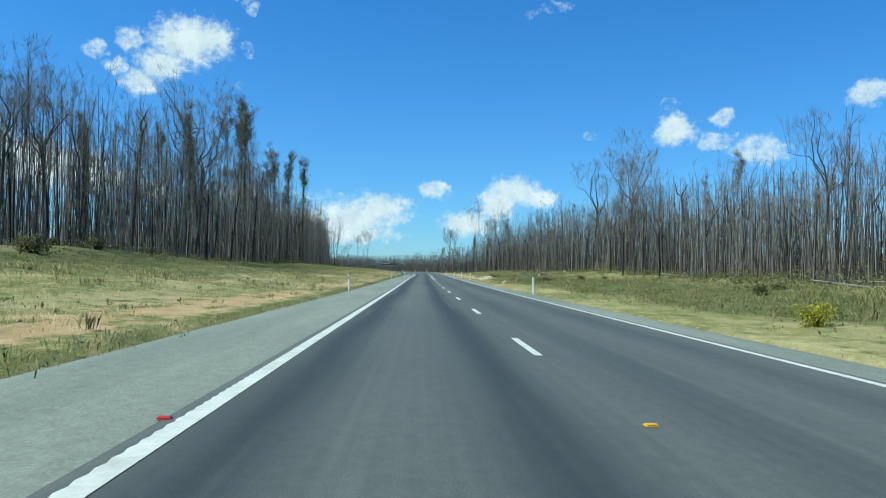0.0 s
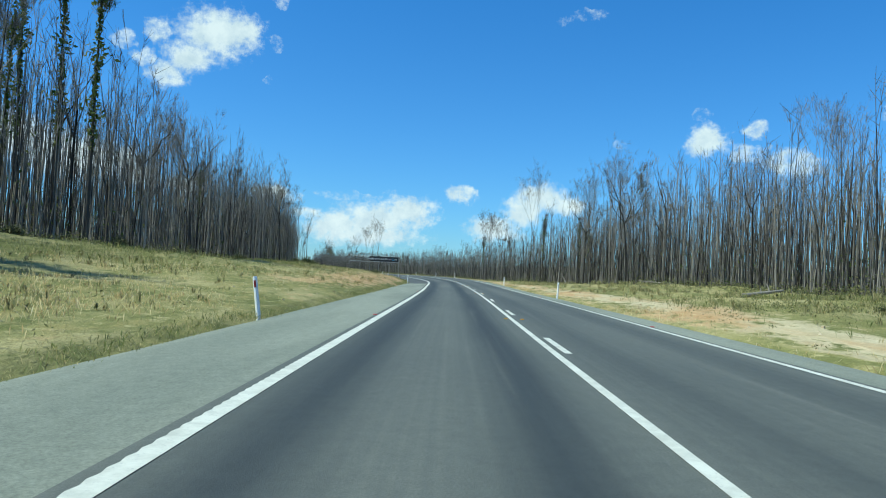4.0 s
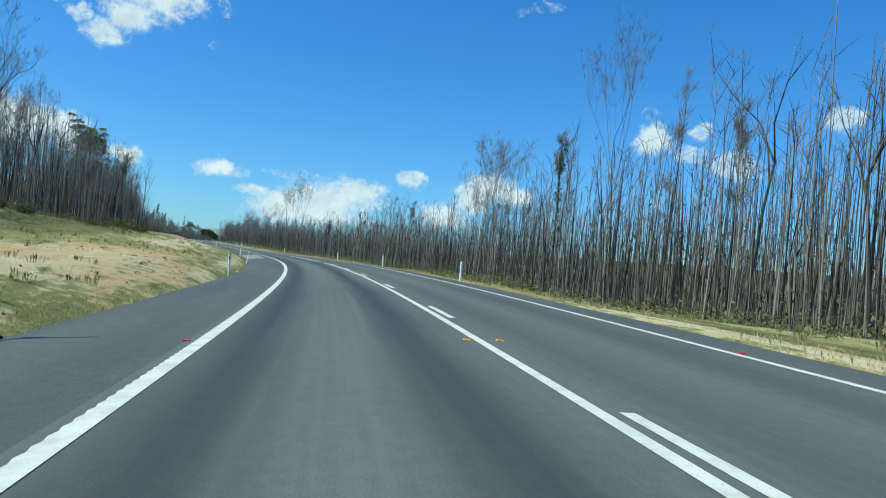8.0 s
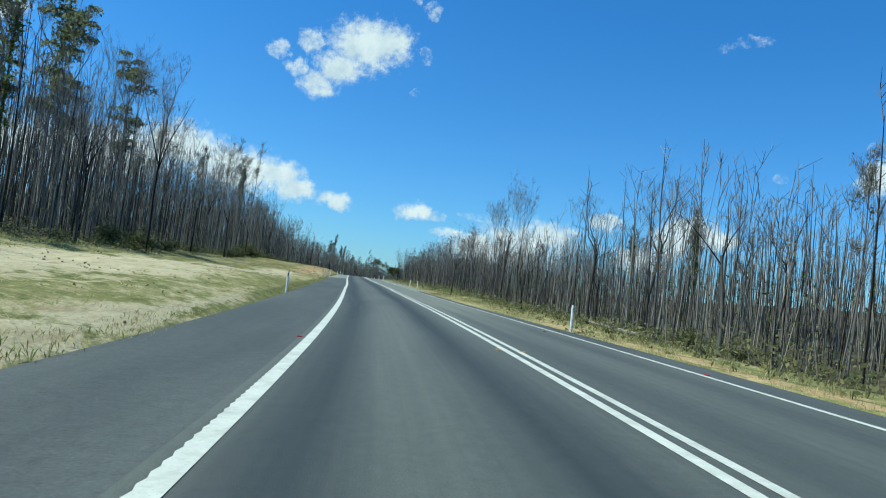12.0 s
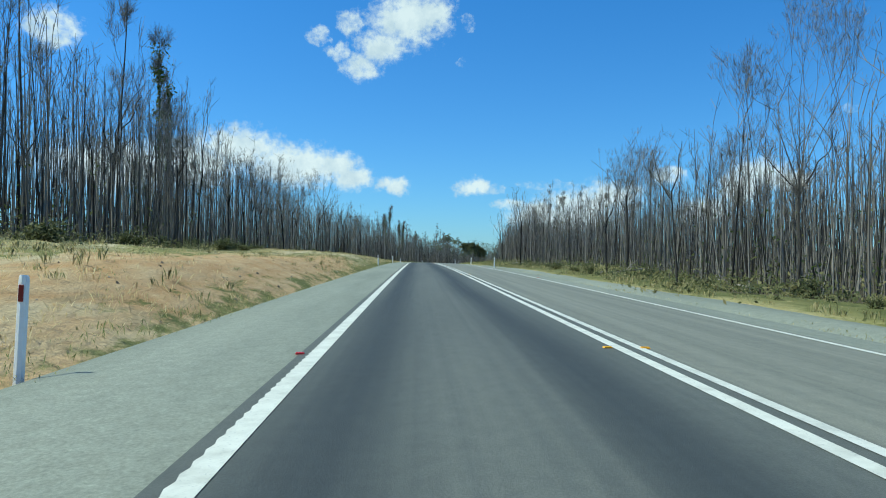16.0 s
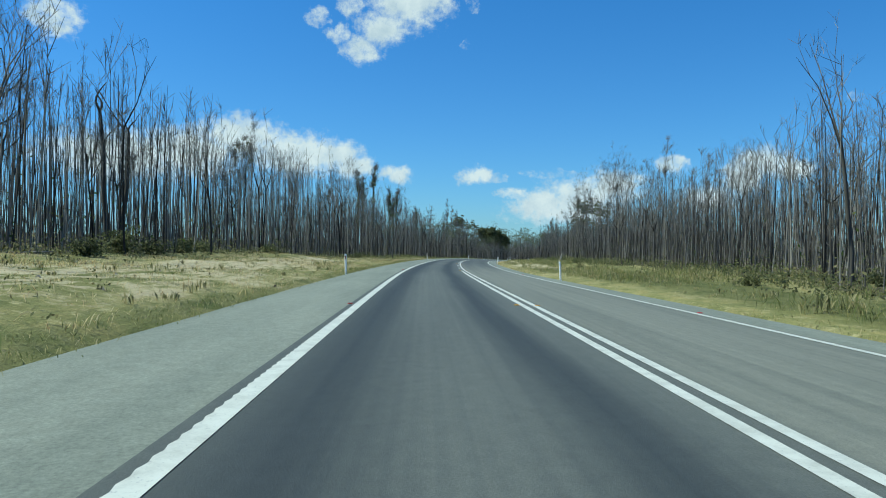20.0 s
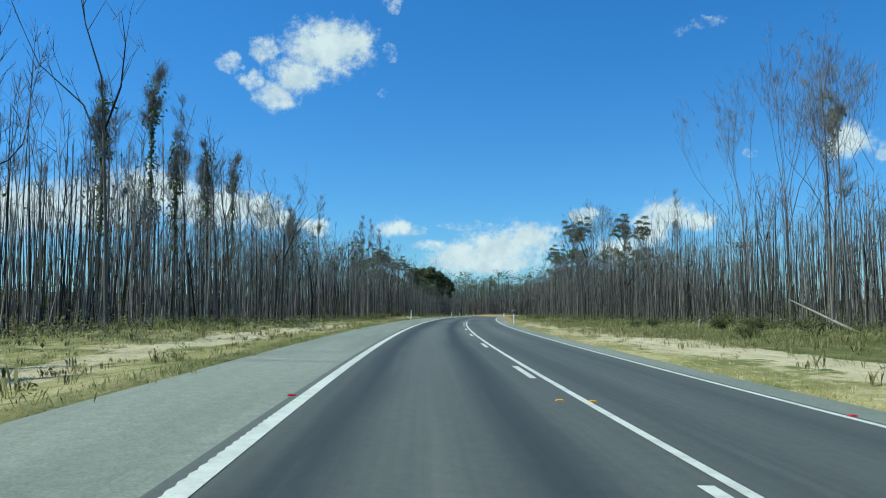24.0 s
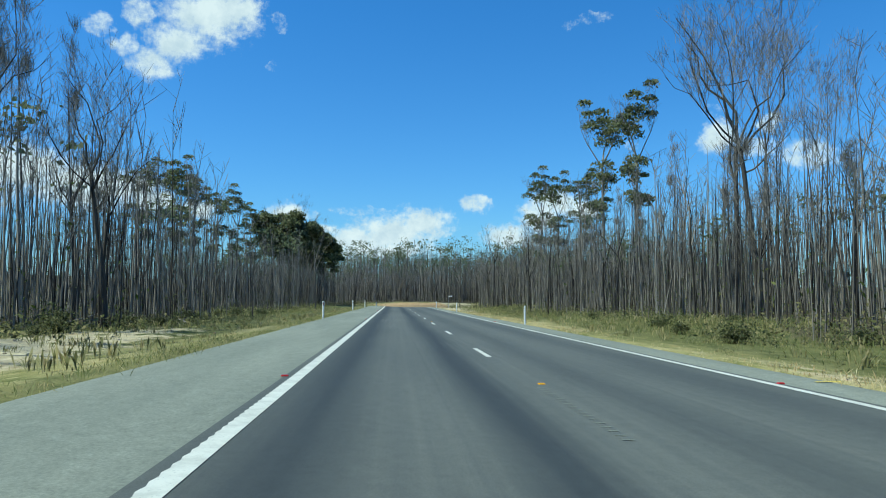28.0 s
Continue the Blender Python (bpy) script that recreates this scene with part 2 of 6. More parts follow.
def b_asphalt(nt, N, bsdf):
    uv = coords(nt, "UV")                       # metres along and across the road
    sep = N("ShaderNodeSeparateXYZ")
    nt.links.new(uv, sep.inputs[0])
    across = sep.outputs[1]
    wob = maths(nt, "MULTIPLY", maths(nt, "SUBTRACT", noise_tex(nt, stretched(nt, uv, 0.05, 0.2, 1), 1.0, 3), 0.5), 0.7)
    lx = maths(nt, "ADD", across, wob)
    band = None
    for c, wd, amp in ((-0.95, 0.52, 1.0), (1.2, 0.45, 1.0), (3.1, 0.5, 0.45), (5.0, 0.5, 0.45)):
        d = maths(nt, "DIVIDE", maths(nt, "SUBTRACT", lx, c), wd)
        g = maths(nt, "MULTIPLY", maths(nt, "POWER", 2.718, maths(nt, "MULTIPLY", maths(nt, "MULTIPLY", d, d), -1.0)), amp)
        band = g if band is None else maths(nt, "MAXIMUM", band, g)
    streak = noise_tex(nt, stretched(nt, uv, 0.05, 2.2, 1), 1.0, 3, 0.5)
    dark = maths(nt, "MULTIPLY", band, maths(nt, "ADD", 0.7, maths(nt, "MULTIPLY", streak, 0.5)))
    thread = noise_tex(nt, stretched(nt, uv, 0.035, 8.0, 1), 1.0, 4, 0.6)
    patch = noise_tex(nt, stretched(nt, uv, 0.03, 0.12, 1), 1.0, 4)
    base = mixc(nt, steps(nt, patch, 0.35, 0.65), (0.135, 0.141, 0.125), (0.185, 0.19, 0.163))
    base = mixc(nt, dark, base, (0.05, 0.058, 0.06))
    base = mixc(nt, steps(nt, streak, 0.55, 0.95), base, (0.215, 0.215, 0.185))
    old = maths(nt, "MULTIPLY", steps(nt, maths(nt, "ADD", sep.outputs[0], maths(nt, "MULTIPLY", streak, 20.0)), 380, 412), maths(nt, "SUBTRACT", 1.0, steps(nt, sep.outputs[0], 630, 690)))
    old = maths(nt, "MULTIPLY", old, steps(nt, across, 2.3, 2.55))
    base = mixc(nt, maths(nt, "MULTIPLY", old, 0.92), base, mixc(nt, steps(nt, streak, 0.35, 0.6), (0.26, 0.256, 0.205), (0.325, 0.315, 0.25)))
    base = mixc(nt, 0.38, base, ramp_tex(nt, thread, [(0.33, (0.72, 0.74, 0.76)), (0.67, (1.22, 1.2, 1.14))]), "MULTIPLY")
    mottle = noise_tex(nt, uv, 5.0, 8, 0.8)
    base = mixc(nt, 0.75, base, ramp_tex(nt, mottle, [(0.3, (0.75, 0.75, 0.76)), (0.7, (1.2, 1.2, 1.18))]), "MULTIPLY")
    grain = noise_tex(nt, uv, 55.0, 4, 0.7)
    base = mixc(nt, 0.55, base, ramp_tex(nt, grain, [(0.3, (0.35, 0.35, 0.35)), (0.7, (1.0, 1.0, 1.0))]), "MULTIPLY")
    nt.links.new(mixc(nt, 1.0, base, (0.89, 0.9, 0.88), "MULTIPLY"), bsdf.inputs["Base Color"])
    bsdf.inputs["Roughness"].default_value = 0.82
    bump(nt, bsdf, grain, 0.5, 0.01)


def b_shoulder(light):
    def build(nt, N, bsdf):
        uv = coords(nt, "UV")
        big = noise_tex(nt, stretched(nt, uv, 0.06, 0.5, 1), 1.0, 5)
        a, b = ((0.225, 0.24, 0.185), (0.315, 0.325, 0.25)) if light else ((0.075, 0.082, 0.078), (0.12, 0.126, 0.115))
        base = mixc(nt, steps(nt, big, 0.3, 0.7), a, b)
        grain = noise_tex(nt, uv, 26.0, 5, 0.75)
        spots = noise_tex(nt, uv, 5.0, 6, 0.7)
        base = mixc(nt, 0.45, base, ramp_tex(nt, spots, [(0.32, (0.6, 0.6, 0.6)), (0.68, (1.25, 1.25, 1.25))]), "MULTIPLY")
        base = mixc(nt, 0.75, base, ramp_tex(nt, grain, [(0.28, (0.45, 0.45, 0.45)), (0.72, (1.25, 1.25, 1.25))]), "MULTIPLY")
        nt.links.new(base, bsdf.inputs["Base Color"])
        bsdf.inputs["Roughness"].default_value = 0.9
        bump(nt, bsdf, grain, 0.6, 0.012)
    return build


def b_paint(nt, N, bsdf):
    co = coords(nt, "Object")
    n = noise_tex(nt, co, 3.0, 6, 0.7)
    f = noise_tex(nt, co, 40.0, 4, 0.7)
    c = mixc(nt, steps(nt, n, 0.35, 0.75), (0.7, 0.69, 0.59), (0.5, 0.49, 0.41))
    nt.links.new(mixc(nt, steps(nt, f, 0.58, 0.72), c, (0.36, 0.36, 0.34)), bsdf.inputs["Base Color"])
    bsdf.inputs["Roughness"].default_value = 0.7
    bump(nt, bsdf, f, 0.3, 0.004)


def b_ground(nt, N, bsdf):
    uv = coords(nt, "UV")
    at = N("ShaderNodeAttribute")
    at.attribute_name = "sand"
    sand = at.outputs["Fac"]
    at2 = N("ShaderNodeAttribute")
    at2.attribute_name = "clay"
    clay = at2.outputs["Fac"]
    at3 = N("ShaderNodeAttribute")
    at3.attribute_name = "litter"
    lit = at3.outputs["Fac"]
    big = noise_tex(nt, stretched(nt, uv, 0.10, 0.30, 1), 1.0, 6, 0.62)
    mid = noise_tex(nt, stretched(nt, uv, 0.55, 1.3, 1), 1.0, 6, 0.65)
    fin = noise_tex(nt, uv, 9.0, 5, 0.7)
    grass = ramp_tex(nt, big, [(0.3, (0.15, 0.16, 0.06)), (0.48, (0.27, 0.26, 0.11)), (0.62, (0.46, 0.4, 0.22))])
    grass = mixc(nt, steps(nt, mid, 0.5, 0.68), grass, (0.36, 0.31, 0.14))
    grass = mixc(nt, steps(nt, mid, 0.5, 0.32), grass, (0.15, 0.165, 0.06))
    sward = noise_tex(nt, uv, 26.0, 4, 0.75)
    grass = mixc(nt, 0.55, grass, ramp_tex(nt, sward, [(0.32, (0.4, 0.42, 0.35)), (0.68, (1.35, 1.3, 1.2))]), "MULTIPLY")
    grass = mixc(nt, 0.6, grass, ramp_tex(nt, fin, [(0.25, (0.45, 0.45, 0.45)), (0.7, (1.2, 1.2, 1.2))]), "MULTIPLY")
    cream = mixc(nt, steps(nt, mid, 0.3, 0.7), (0.62, 0.54, 0.37), (0.45, 0.38, 0.24))
    orange = mixc(nt, steps(nt, mid, 0.3, 0.7), (0.44, 0.27, 0.13), (0.52, 0.38, 0.22))
    soil = mixc(nt, steps(nt, maths(nt, "ADD", clay, maths(nt, "MULTIPLY", maths(nt, "SUBTRACT", big, 0.5), 1.6)), 0.35, 0.65), cream, orange)
    rub = noise_tex(nt, stretched(nt, uv, 0.35, 1.6, 1), 1.0, 8, 0.72)
    soil = mixc(nt, steps(nt, rub, 0.52, 0.7), soil, (0.33, 0.25, 0.14))
    soil = mixc(nt, maths(nt, "MULTIPLY", steps(nt, rub, 0.42, 0.28), 0.6), soil, (0.72, 0.6, 0.38))
    soil = mixc(nt, 0.6, soil, ramp_tex(nt, fin, [(0.25, (0.55, 0.55, 0.55)), (0.7, (1.15, 1.15, 1.15))]), "MULTIPLY")
    m = maths(nt, "ADD", sand, maths(nt, "ADD", maths(nt, "MULTIPLY", maths(nt, "SUBTRACT", big, 0.5), 1.5),
                                     maths(nt, "MULTIPLY", maths(nt, "SUBTRACT", mid, 0.5), 1.8)))
    tuft = noise_tex(nt, stretched(nt, uv, 1.6, 2.6, 1), 1.0, 6, 0.75)
    grass = mixc(nt, steps(nt, tuft, 0.52, 0.66), grass, (0.42, 0.37, 0.19))
    grass = mixc(nt, steps(nt, tuft, 0.46, 0.3), grass, (0.16, 0.17, 0.065))
    at4 = N("ShaderNodeAttribute")
    at4.attribute_name = "lush"
    green = mixc(nt, steps(nt, mid, 0.35, 0.65), (0.075, 0.088, 0.03), (0.15, 0.15, 0.06))
    grass = mixc(nt, maths(nt, "MULTIPLY", steps(nt, maths(nt, "ADD", at4.outputs["Fac"], maths(nt, "MULTIPLY", maths(nt, "SUBTRACT", tuft, 0.5), 0.9)), 0.3, 0.7), 0.85), grass, green)
    c = mixc(nt, steps(nt, maths(nt, "ADD", m, maths(nt, "MULTIPLY", maths(nt, "SUBTRACT", tuft, 0.5), 0.8)), 0.34, 0.62), grass, soil)
    floor = mixc(nt, steps(nt, mid, 0.4, 0.7), (0.07, 0.06, 0.04), (0.13, 0.115, 0.065))
    c = mixc(nt, steps(nt, maths(nt, "ADD", lit, maths(nt, "MULTIPLY", maths(nt, "SUBTRACT", mid, 0.5), 0.8)), 0.4, 0.65), c, floor)
    nt.links.new(mixc(nt, 1.0, c, (1.1, 1.08, 1.0), "MULTIPLY"), bsdf.inputs["Base Color"])
    bsdf.inputs["Roughness"].default_value = 0.95
    bsdf.inputs["Specular IOR Level"].default_value = 0.1
    bump(nt, bsdf, maths(nt, "ADD", mid, maths(nt, "MULTIPLY", fin, 0.4)), 0.8, 0.12)


def b_bark(dark, pale):
    def build(nt, N, bsdf):
        co = coords(nt, "Object")
        v = noise_tex(nt, stretched(nt, co, 5.0, 5.0, 0.5), 1.0, 5, 0.65)
        big = noise_tex(nt, stretched(nt, co, 0.5, 0.5, 0.18), 1.0, 4)
        r = island(nt)
        k = maths(nt, "ADD", maths(nt, "MULTIPLY", r, 0.7), maths(nt, "ADD", maths(nt, "MULTIPLY", v, 0.5), maths(nt, "MULTIPLY", big, 0.25)))
        nt.links.new(mixc(nt, steps(nt, k, 0.45, 1.12), dark, pale), bsdf.inputs["Base Color"])
        bsdf.inputs["Roughness"].default_value = 0.9
        bsdf.inputs["Specular IOR Level"].default_value = 0.15
        bump(nt, bsdf, v, 0.5, 0.03)
    return build


def b_leaf(a, b, c, through_light=0.4):
    def build(nt, N, bsdf):
        r = island(nt)
        nt.links.new(ramp_tex(nt, r, [(0.0, a), (0.55, b), (1.0, c)]), bsdf.inputs["Base Color"])
        bsdf.inputs["Roughness"].default_value = 0.6
        bsdf.inputs["Specular IOR Level"].default_value = 0.2
        thin = N("ShaderNodeBsdfTranslucent")    # light passes through thin leaves
        nt.links.new(bsdf.inputs["Base Color"].links[0].from_socket, thin.inputs["Color"])
        mx = N("ShaderNodeMixShader")
        mx.inputs[0].default_value = through_light
        nt.links.new(bsdf.outputs[0], mx.inputs[1])
        nt.links.new(thin.outputs[0], mx.inputs[2])
        nt.links.new(mx.outputs[0], nt.nodes["Material Output"].inputs["Surface"])
    return build


def b_plain(col, rough=0.5, metal=0.0, var=0.25):
    def build(nt, N, bsdf):
        co = coords(nt, "Object")
        n = noise_tex(nt, co, 7.0, 6, 0.65)
        nt.links.new(mixc(nt, steps(nt, n, 0.4, 0.8), col, tuple(v * (1 - var) for v in col)), bsdf.inputs["Base Color"])
        bsdf.inputs["Roughness"].default_value, bsdf.inputs["Metallic"].default_value = rough, metal
        bump(nt, bsdf, n, 0.08, 0.005)
    return build


def b_heap(nt, N, bsdf):
    co = coords(nt, "Object")
    n, f = noise_tex(nt, co, 2.2, 6, 0.65), noise_tex(nt, co, 14.0, 5, 0.7)
    c = mixc(nt, steps(nt, n, 0.35, 0.65), (0.62, 0.53, 0.34), (0.42, 0.34, 0.2))
    nt.links.new(mixc(nt, 0.5, c, ramp_tex(nt, f, [(0.3, (0.55, 0.55, 0.55)), (0.7, (1.15, 1.15, 1.15))]), "MULTIPLY"), bsdf.inputs["Base Color"])
    bsdf.inputs["Roughness"].default_value = 0.95
    bump(nt, bsdf, maths(nt, "ADD", n, maths(nt, "MULTIPLY", f, 0.4)), 0.8, 0.1)


ASPHALT = mat("asphalt", b_asphalt)
SEAL = mat("spray_seal", b_shoulder(True))
SEAL_DARK = mat("dark_seal", b_shoulder(False))
PATCH = mat("brown_seal", b_plain((0.29, 0.26, 0.2), 0.95, 0.0, 0.35))
PAINT = mat("road_paint", b_paint)
YELLOW_PAINT = mat("yellow_spray_paint", b_plain((0.75, 0.55, 0.05), 0.8))
GROUND = mat("verge_ground", b_ground)
BARK = mat("charred_bark", b_bark((0.045, 0.04, 0.034), (0.37, 0.33, 0.275)))
CHAR = mat("black_charred_bark", b_bark((0.022, 0.02, 0.018), (0.16, 0.143, 0.12)))
TWIG = mat("bare_twigs", b_bark((0.12, 0.107, 0.09), (0.38, 0.335, 0.28)))
LEAF = mat("gum_leaves", b_leaf((0.1, 0.125, 0.06), (0.18, 0.205, 0.1), (0.3, 0.3, 0.17), 0.55))
REGROWTH = mat("regrowth_leaves", b_leaf((0.06, 0.09, 0.02), (0.13, 0.165, 0.04), (0.25, 0.24, 0.08)))
BUSH = mat("bush_leaves", b_leaf((0.07, 0.085, 0.035), (0.13, 0.145, 0.06), (0.25, 0.24, 0.115), 0.45))
SCRUB = mat("scrub_leaves", b_leaf((0.1, 0.115, 0.045), (0.19, 0.195, 0.08), (0.36, 0.32, 0.16), 0.5))
GRASS = mat("grass_blades", b_leaf((0.17, 0.185, 0.07), (0.34, 0.31, 0.145), (0.58, 0.48, 0.26), 0.5))
YELLOW_BLOOM = mat("yellow_blossom", b_leaf((0.3, 0.3, 0.04), (0.55, 0.5, 0.06), (0.7, 0.62, 0.1)))
TALL_GRASS = mat("tall_grass_blades", b_leaf((0.12, 0.15, 0.045), (0.22, 0.24, 0.085), (0.42, 0.37, 0.17), 0.5))
TUSSOCK = mat("tussock_blades", b_leaf((0.19, 0.205, 0.085), (0.34, 0.325, 0.15), (0.58, 0.49, 0.27), 0.6))
CLOD = mat("soil_clods", b_leaf((0.2, 0.15, 0.09), (0.42, 0.31, 0.18), (0.6, 0.5, 0.34), 0.0))
STRAW = mat("dry_grass_blades", b_leaf((0.46, 0.32, 0.15), (0.62, 0.5, 0.26), (0.76, 0.66, 0.4), 0.5))
LOG_DARK = mat("dark_timber", b_bark((0.06, 0.05, 0.04), (0.17, 0.14, 0.1)))
STUMP = mat("cut_timber", b_bark((0.3, 0.2, 0.11), (0.62, 0.46, 0.28)))
HEAP_SAND = mat("heap_sand", b_heap)
LOG = mat("weathered_log", b_bark((0.11, 0.098, 0.085), (0.46, 0.41, 0.34)))
POST_WHITE = mat("white_plastic", b_plain((0.95, 0.95, 0.92), 0.45, 0.0, 0.12))
RED = mat("red_reflector", b_plain((0.55, 0.03, 0.03), 0.25))
DARK_RED = mat("dark_red_reflector", b_plain((0.22, 0.012, 0.015), 0.3))
AMBER = mat("amber_reflector", b_plain((0.75, 0.38, 0.02), 0.25))
SILVER = mat("clear_reflector", b_plain((0.75, 0.75, 0.75), 0.2))
STEEL = mat("galvanised_steel", b_plain((0.42, 0.43, 0.44), 0.45, 0.8))
VINYL = mat("black_vinyl", b_plain((0.035, 0.037, 0.04), 0.4))
WHITE_PRINT = mat("white_print", b_plain((0.85, 0.85, 0.85), 0.5))
BLUE_PRINT = mat("blue_print", b_plain((0.06, 0.42, 0.75), 0.5))
PINK_PRINT = mat("mauve_print", b_plain((0.42, 0.3, 0.4), 0.5))
ROPE = mat("white_rope", b_plain((0.8, 0.8, 0.78), 0.8))

# ---------------------------------------------------------------- road frame
EDGE_L, LINE_L, LINE_C, LINE_R, EDGE_R = -4.35, -1.53, 2.22, 5.90, 7.3
S0, S1, DS = -120.0, 1200.0, 1.0


def alignment():
    """Samples every metre along the road: x, y, z, crossfalls."""
    k = np.array(ROAD, float)
    a = k[0].copy(); a[:3] += (k[0] - k[1])[:3] * 2.0
    steps_ = np.linalg.norm(np.diff(k[:, :2], axis=0), axis=1)
    d = (k[-1] - k[-2])[:3] / steps_[-1]
    ends = []
    e = k[-2] - k[-3]
    head = 1.5 * math.atan2(d[0], d[1]) - 0.5 * math.atan2(e[0], e[1])
    p = k[-1].copy()
    for i in range(44):                          # straight on, then a slow bend to the right
        head += 0.07 if 11 <= i < 24 else 0.0
        p = p.copy()
        p[0] += 12 * math.sin(head); p[1] += 12 * math.cos(head); p[2] += -0.2 if i < 11 else -0.55 if i < 20 else 0.0
        ends.append(p)
    k = np.vstack([a, k, ends])
    s = np.concatenate([[0], np.cumsum(np.linalg.norm(np.diff(k[:, :2], axis=0), axis=1))])
    s -= s[1]
    t = np.gradient(k, s, axis=0)
    q = np.arange(S0, min(S1, s[-1] - 1), DS)
    i = np.clip(np.searchsorted(s, q) - 1, 0, len(s) - 2)
    h = (s[i + 1] - s[i])[:, None]
    u = ((q - s[i]) / h[:, 0])[:, None]
    out = ((2 * u**3 - 3 * u**2 + 1) * k[i] + (u**3 - 2 * u**2 + u) * h * t[i]
           + (-2 * u**3 + 3 * u**2) * k[i + 1] + (u**3 - u**2) * h * t[i + 1])
    return q, out


AS, AX = alignment()
S1 = float(AS[-1])
_d = np.gradient(AX[:, :2], axis=0)
AHEAD = _d / np.linalg.norm(_d, axis=1)[:, None]
ARIGHT = np.stack([AHEAD[:, 1], -AHEAD[:, 0]], 1)


def lane_z(s, l):
    """Height of the sealed surface."""
    z, bl, br = (np.interp(s, AS, AX[:, c]) for c in (2, 3, 4))
    fall = np.clip((s - 262) / 25, 0, 1) * np.clip((352 - s) / 18, 0, 1)      # the shoulder dips on the inside of the bend
    return z + np.where(l < LINE_C, bl * l, bl * LINE_C + br * (l - LINE_C)) / 100.0 - 0.085 * fall * np.clip(-1.95 - l, 0, 2.6)


# heights beside the road, above the driving line
LEFT_L = np.array([-7.5, -12, -18, -28, -60, -200])
LEFT = [(-150, .1, .5, 1.2, 2.6, 4.5, 12), (60, .1, .6, 1.3, 2.6, 4.5, 12), (120, .1, .5, 1.1, 2.0, 4, 12), (185, .7, 1.2, 1.6, 2.0, 3.5, 12),
        (225, .4, .7, 1.0, 1.4, 2.5, 5), (262, .15, .4, .7, 1.2, 3, 7), (310, .3, .8, 1.2, 2.4, 6, 14), (400, .2, .35, .6, 1.6, 6, 16), (458, -.05, .3, .7, 1.8, 5, 12), (474, .3, .7, 1.1, 2.0, 5, 12), (492, .8, 1.1, 1.4, 2.2, 5, 12),
        (560, .9, 1.1, 1.3, 2.0, 4, 8), (630, .3, .7, 1.0, 1.6, 3, 6), (710, -.1, .1, .2, .5, 1, 4), (930, -.1, 0, .1, .3, 2, 10), (970, .1, .3, .5, .7, 2.5, 10), (1005, 1.3, 1.6, 2.0, 2.6, 4, 12), (1060, 2.6, 3.2, 3.8, 4.6, 7, 14), (1300, -.1, 0, .1, .3, 1, 4)]
RIGHT_L = np.array([10.4, 14, 20, 30, 60, 200])
RIGHT = [(-150, -.1, -.1, 0, .3, 2, 10), (110, .3, .5, .8, 1.5, 3, 10), (185, .3, .6, .9, 1.3, 2.5, 10), (250, .2, .2, .2, .4, 2.2, 10),
         (310, .1, -.3, -.5, -.2, 2.2, 10), (420, 0, -.2, -.2, .1, 2.2, 10), (500, 0, -.1, -.1, .2, 2, 10), (620, -.1, 0, 0, .3, 2, 10),
         (710, -.25, -.2, 0, .3, 2, 10), (1300, -.25, -.1, 0, .3, 2, 10)]


def table(rows, s):
    r = np.array(rows, float)
    return np.stack([np.interp(s, r[:, 0], r[:, c]) for c in range(1, r.shape[1])], -1)


def lumps(x, y, k):
    return (np.sin(x * k + 1.3 * np.sin(y * k * 0.7)) + np.sin(y * k * 1.31 + 1.7 * np.sin(x * k * 0.53) + 2.0)) * 0.5


def ground_z(s, l):
    """Height of the ground at a place given along and across the road."""
    s, l = np.broadcast_arrays(np.asarray(s, float), np.asarray(l, float))
    base = np.interp(s, AS, AX[:, 2])
    zl, zr = table(LEFT, s), table(RIGHT, s)
    eL, eR = lane_z(s, np.full_like(s, EDGE_L)) - base - 0.05, lane_z(s, np.full_like(s, EDGE_R)) - base - 0.05
    out = np.empty_like(s)
    flat_s, flat_l, fo = s.ravel(), l.ravel(), out.ravel()
    zl, zr, eL, eR = zl.reshape(-1, 6), zr.reshape(-1, 6), eL.ravel(), eR.ravel()
    xl = np.concatenate([[EDGE_L], LEFT_L]); xr = np.concatenate([[EDGE_R], RIGHT_L])

    def curve(x, xs, v0, vs):
        v = np.concatenate([v0[:, None], vs], 1)
        i = np.clip(np.searchsorted(np.abs(xs), np.abs(x)) - 1, 0, len(xs) - 2)
        u = np.clip((x - xs[i]) / (xs[i + 1] - xs[i]), 0, 1)
        w = u * u * (3 - 2 * u) * 0.6 + u * 0.4
        r = np.arange(len(x))
        return v[r, i] * (1 - w) + v[r, i + 1] * w
    left, right = curve(flat_l, xl, eL, zl), curve(flat_l, xr, eR, zr)
    inner = lane_z(flat_s, np.clip(flat_l, EDGE_L, EDGE_R)) - base.ravel() - 0.25
    off = np.clip(np.maximum(EDGE_L - flat_l, flat_l - EDGE_R), 0, 8) / 8
    rough = off * (0.12 * lumps(flat_s, flat_l, 0.55) + 0.06 * lumps(flat_s + 9, flat_l, 1.7)) + off * 0.25 * lumps(flat_s, flat_l, 0.13)
    z = np.where(flat_l < EDGE_L, left, np.where(flat_l > EDGE_R, right, inner)) + np.where((flat_l >= EDGE_L) & (flat_l <= EDGE_R), 0, rough)
    return (z + base.ravel()).reshape(s.shape)


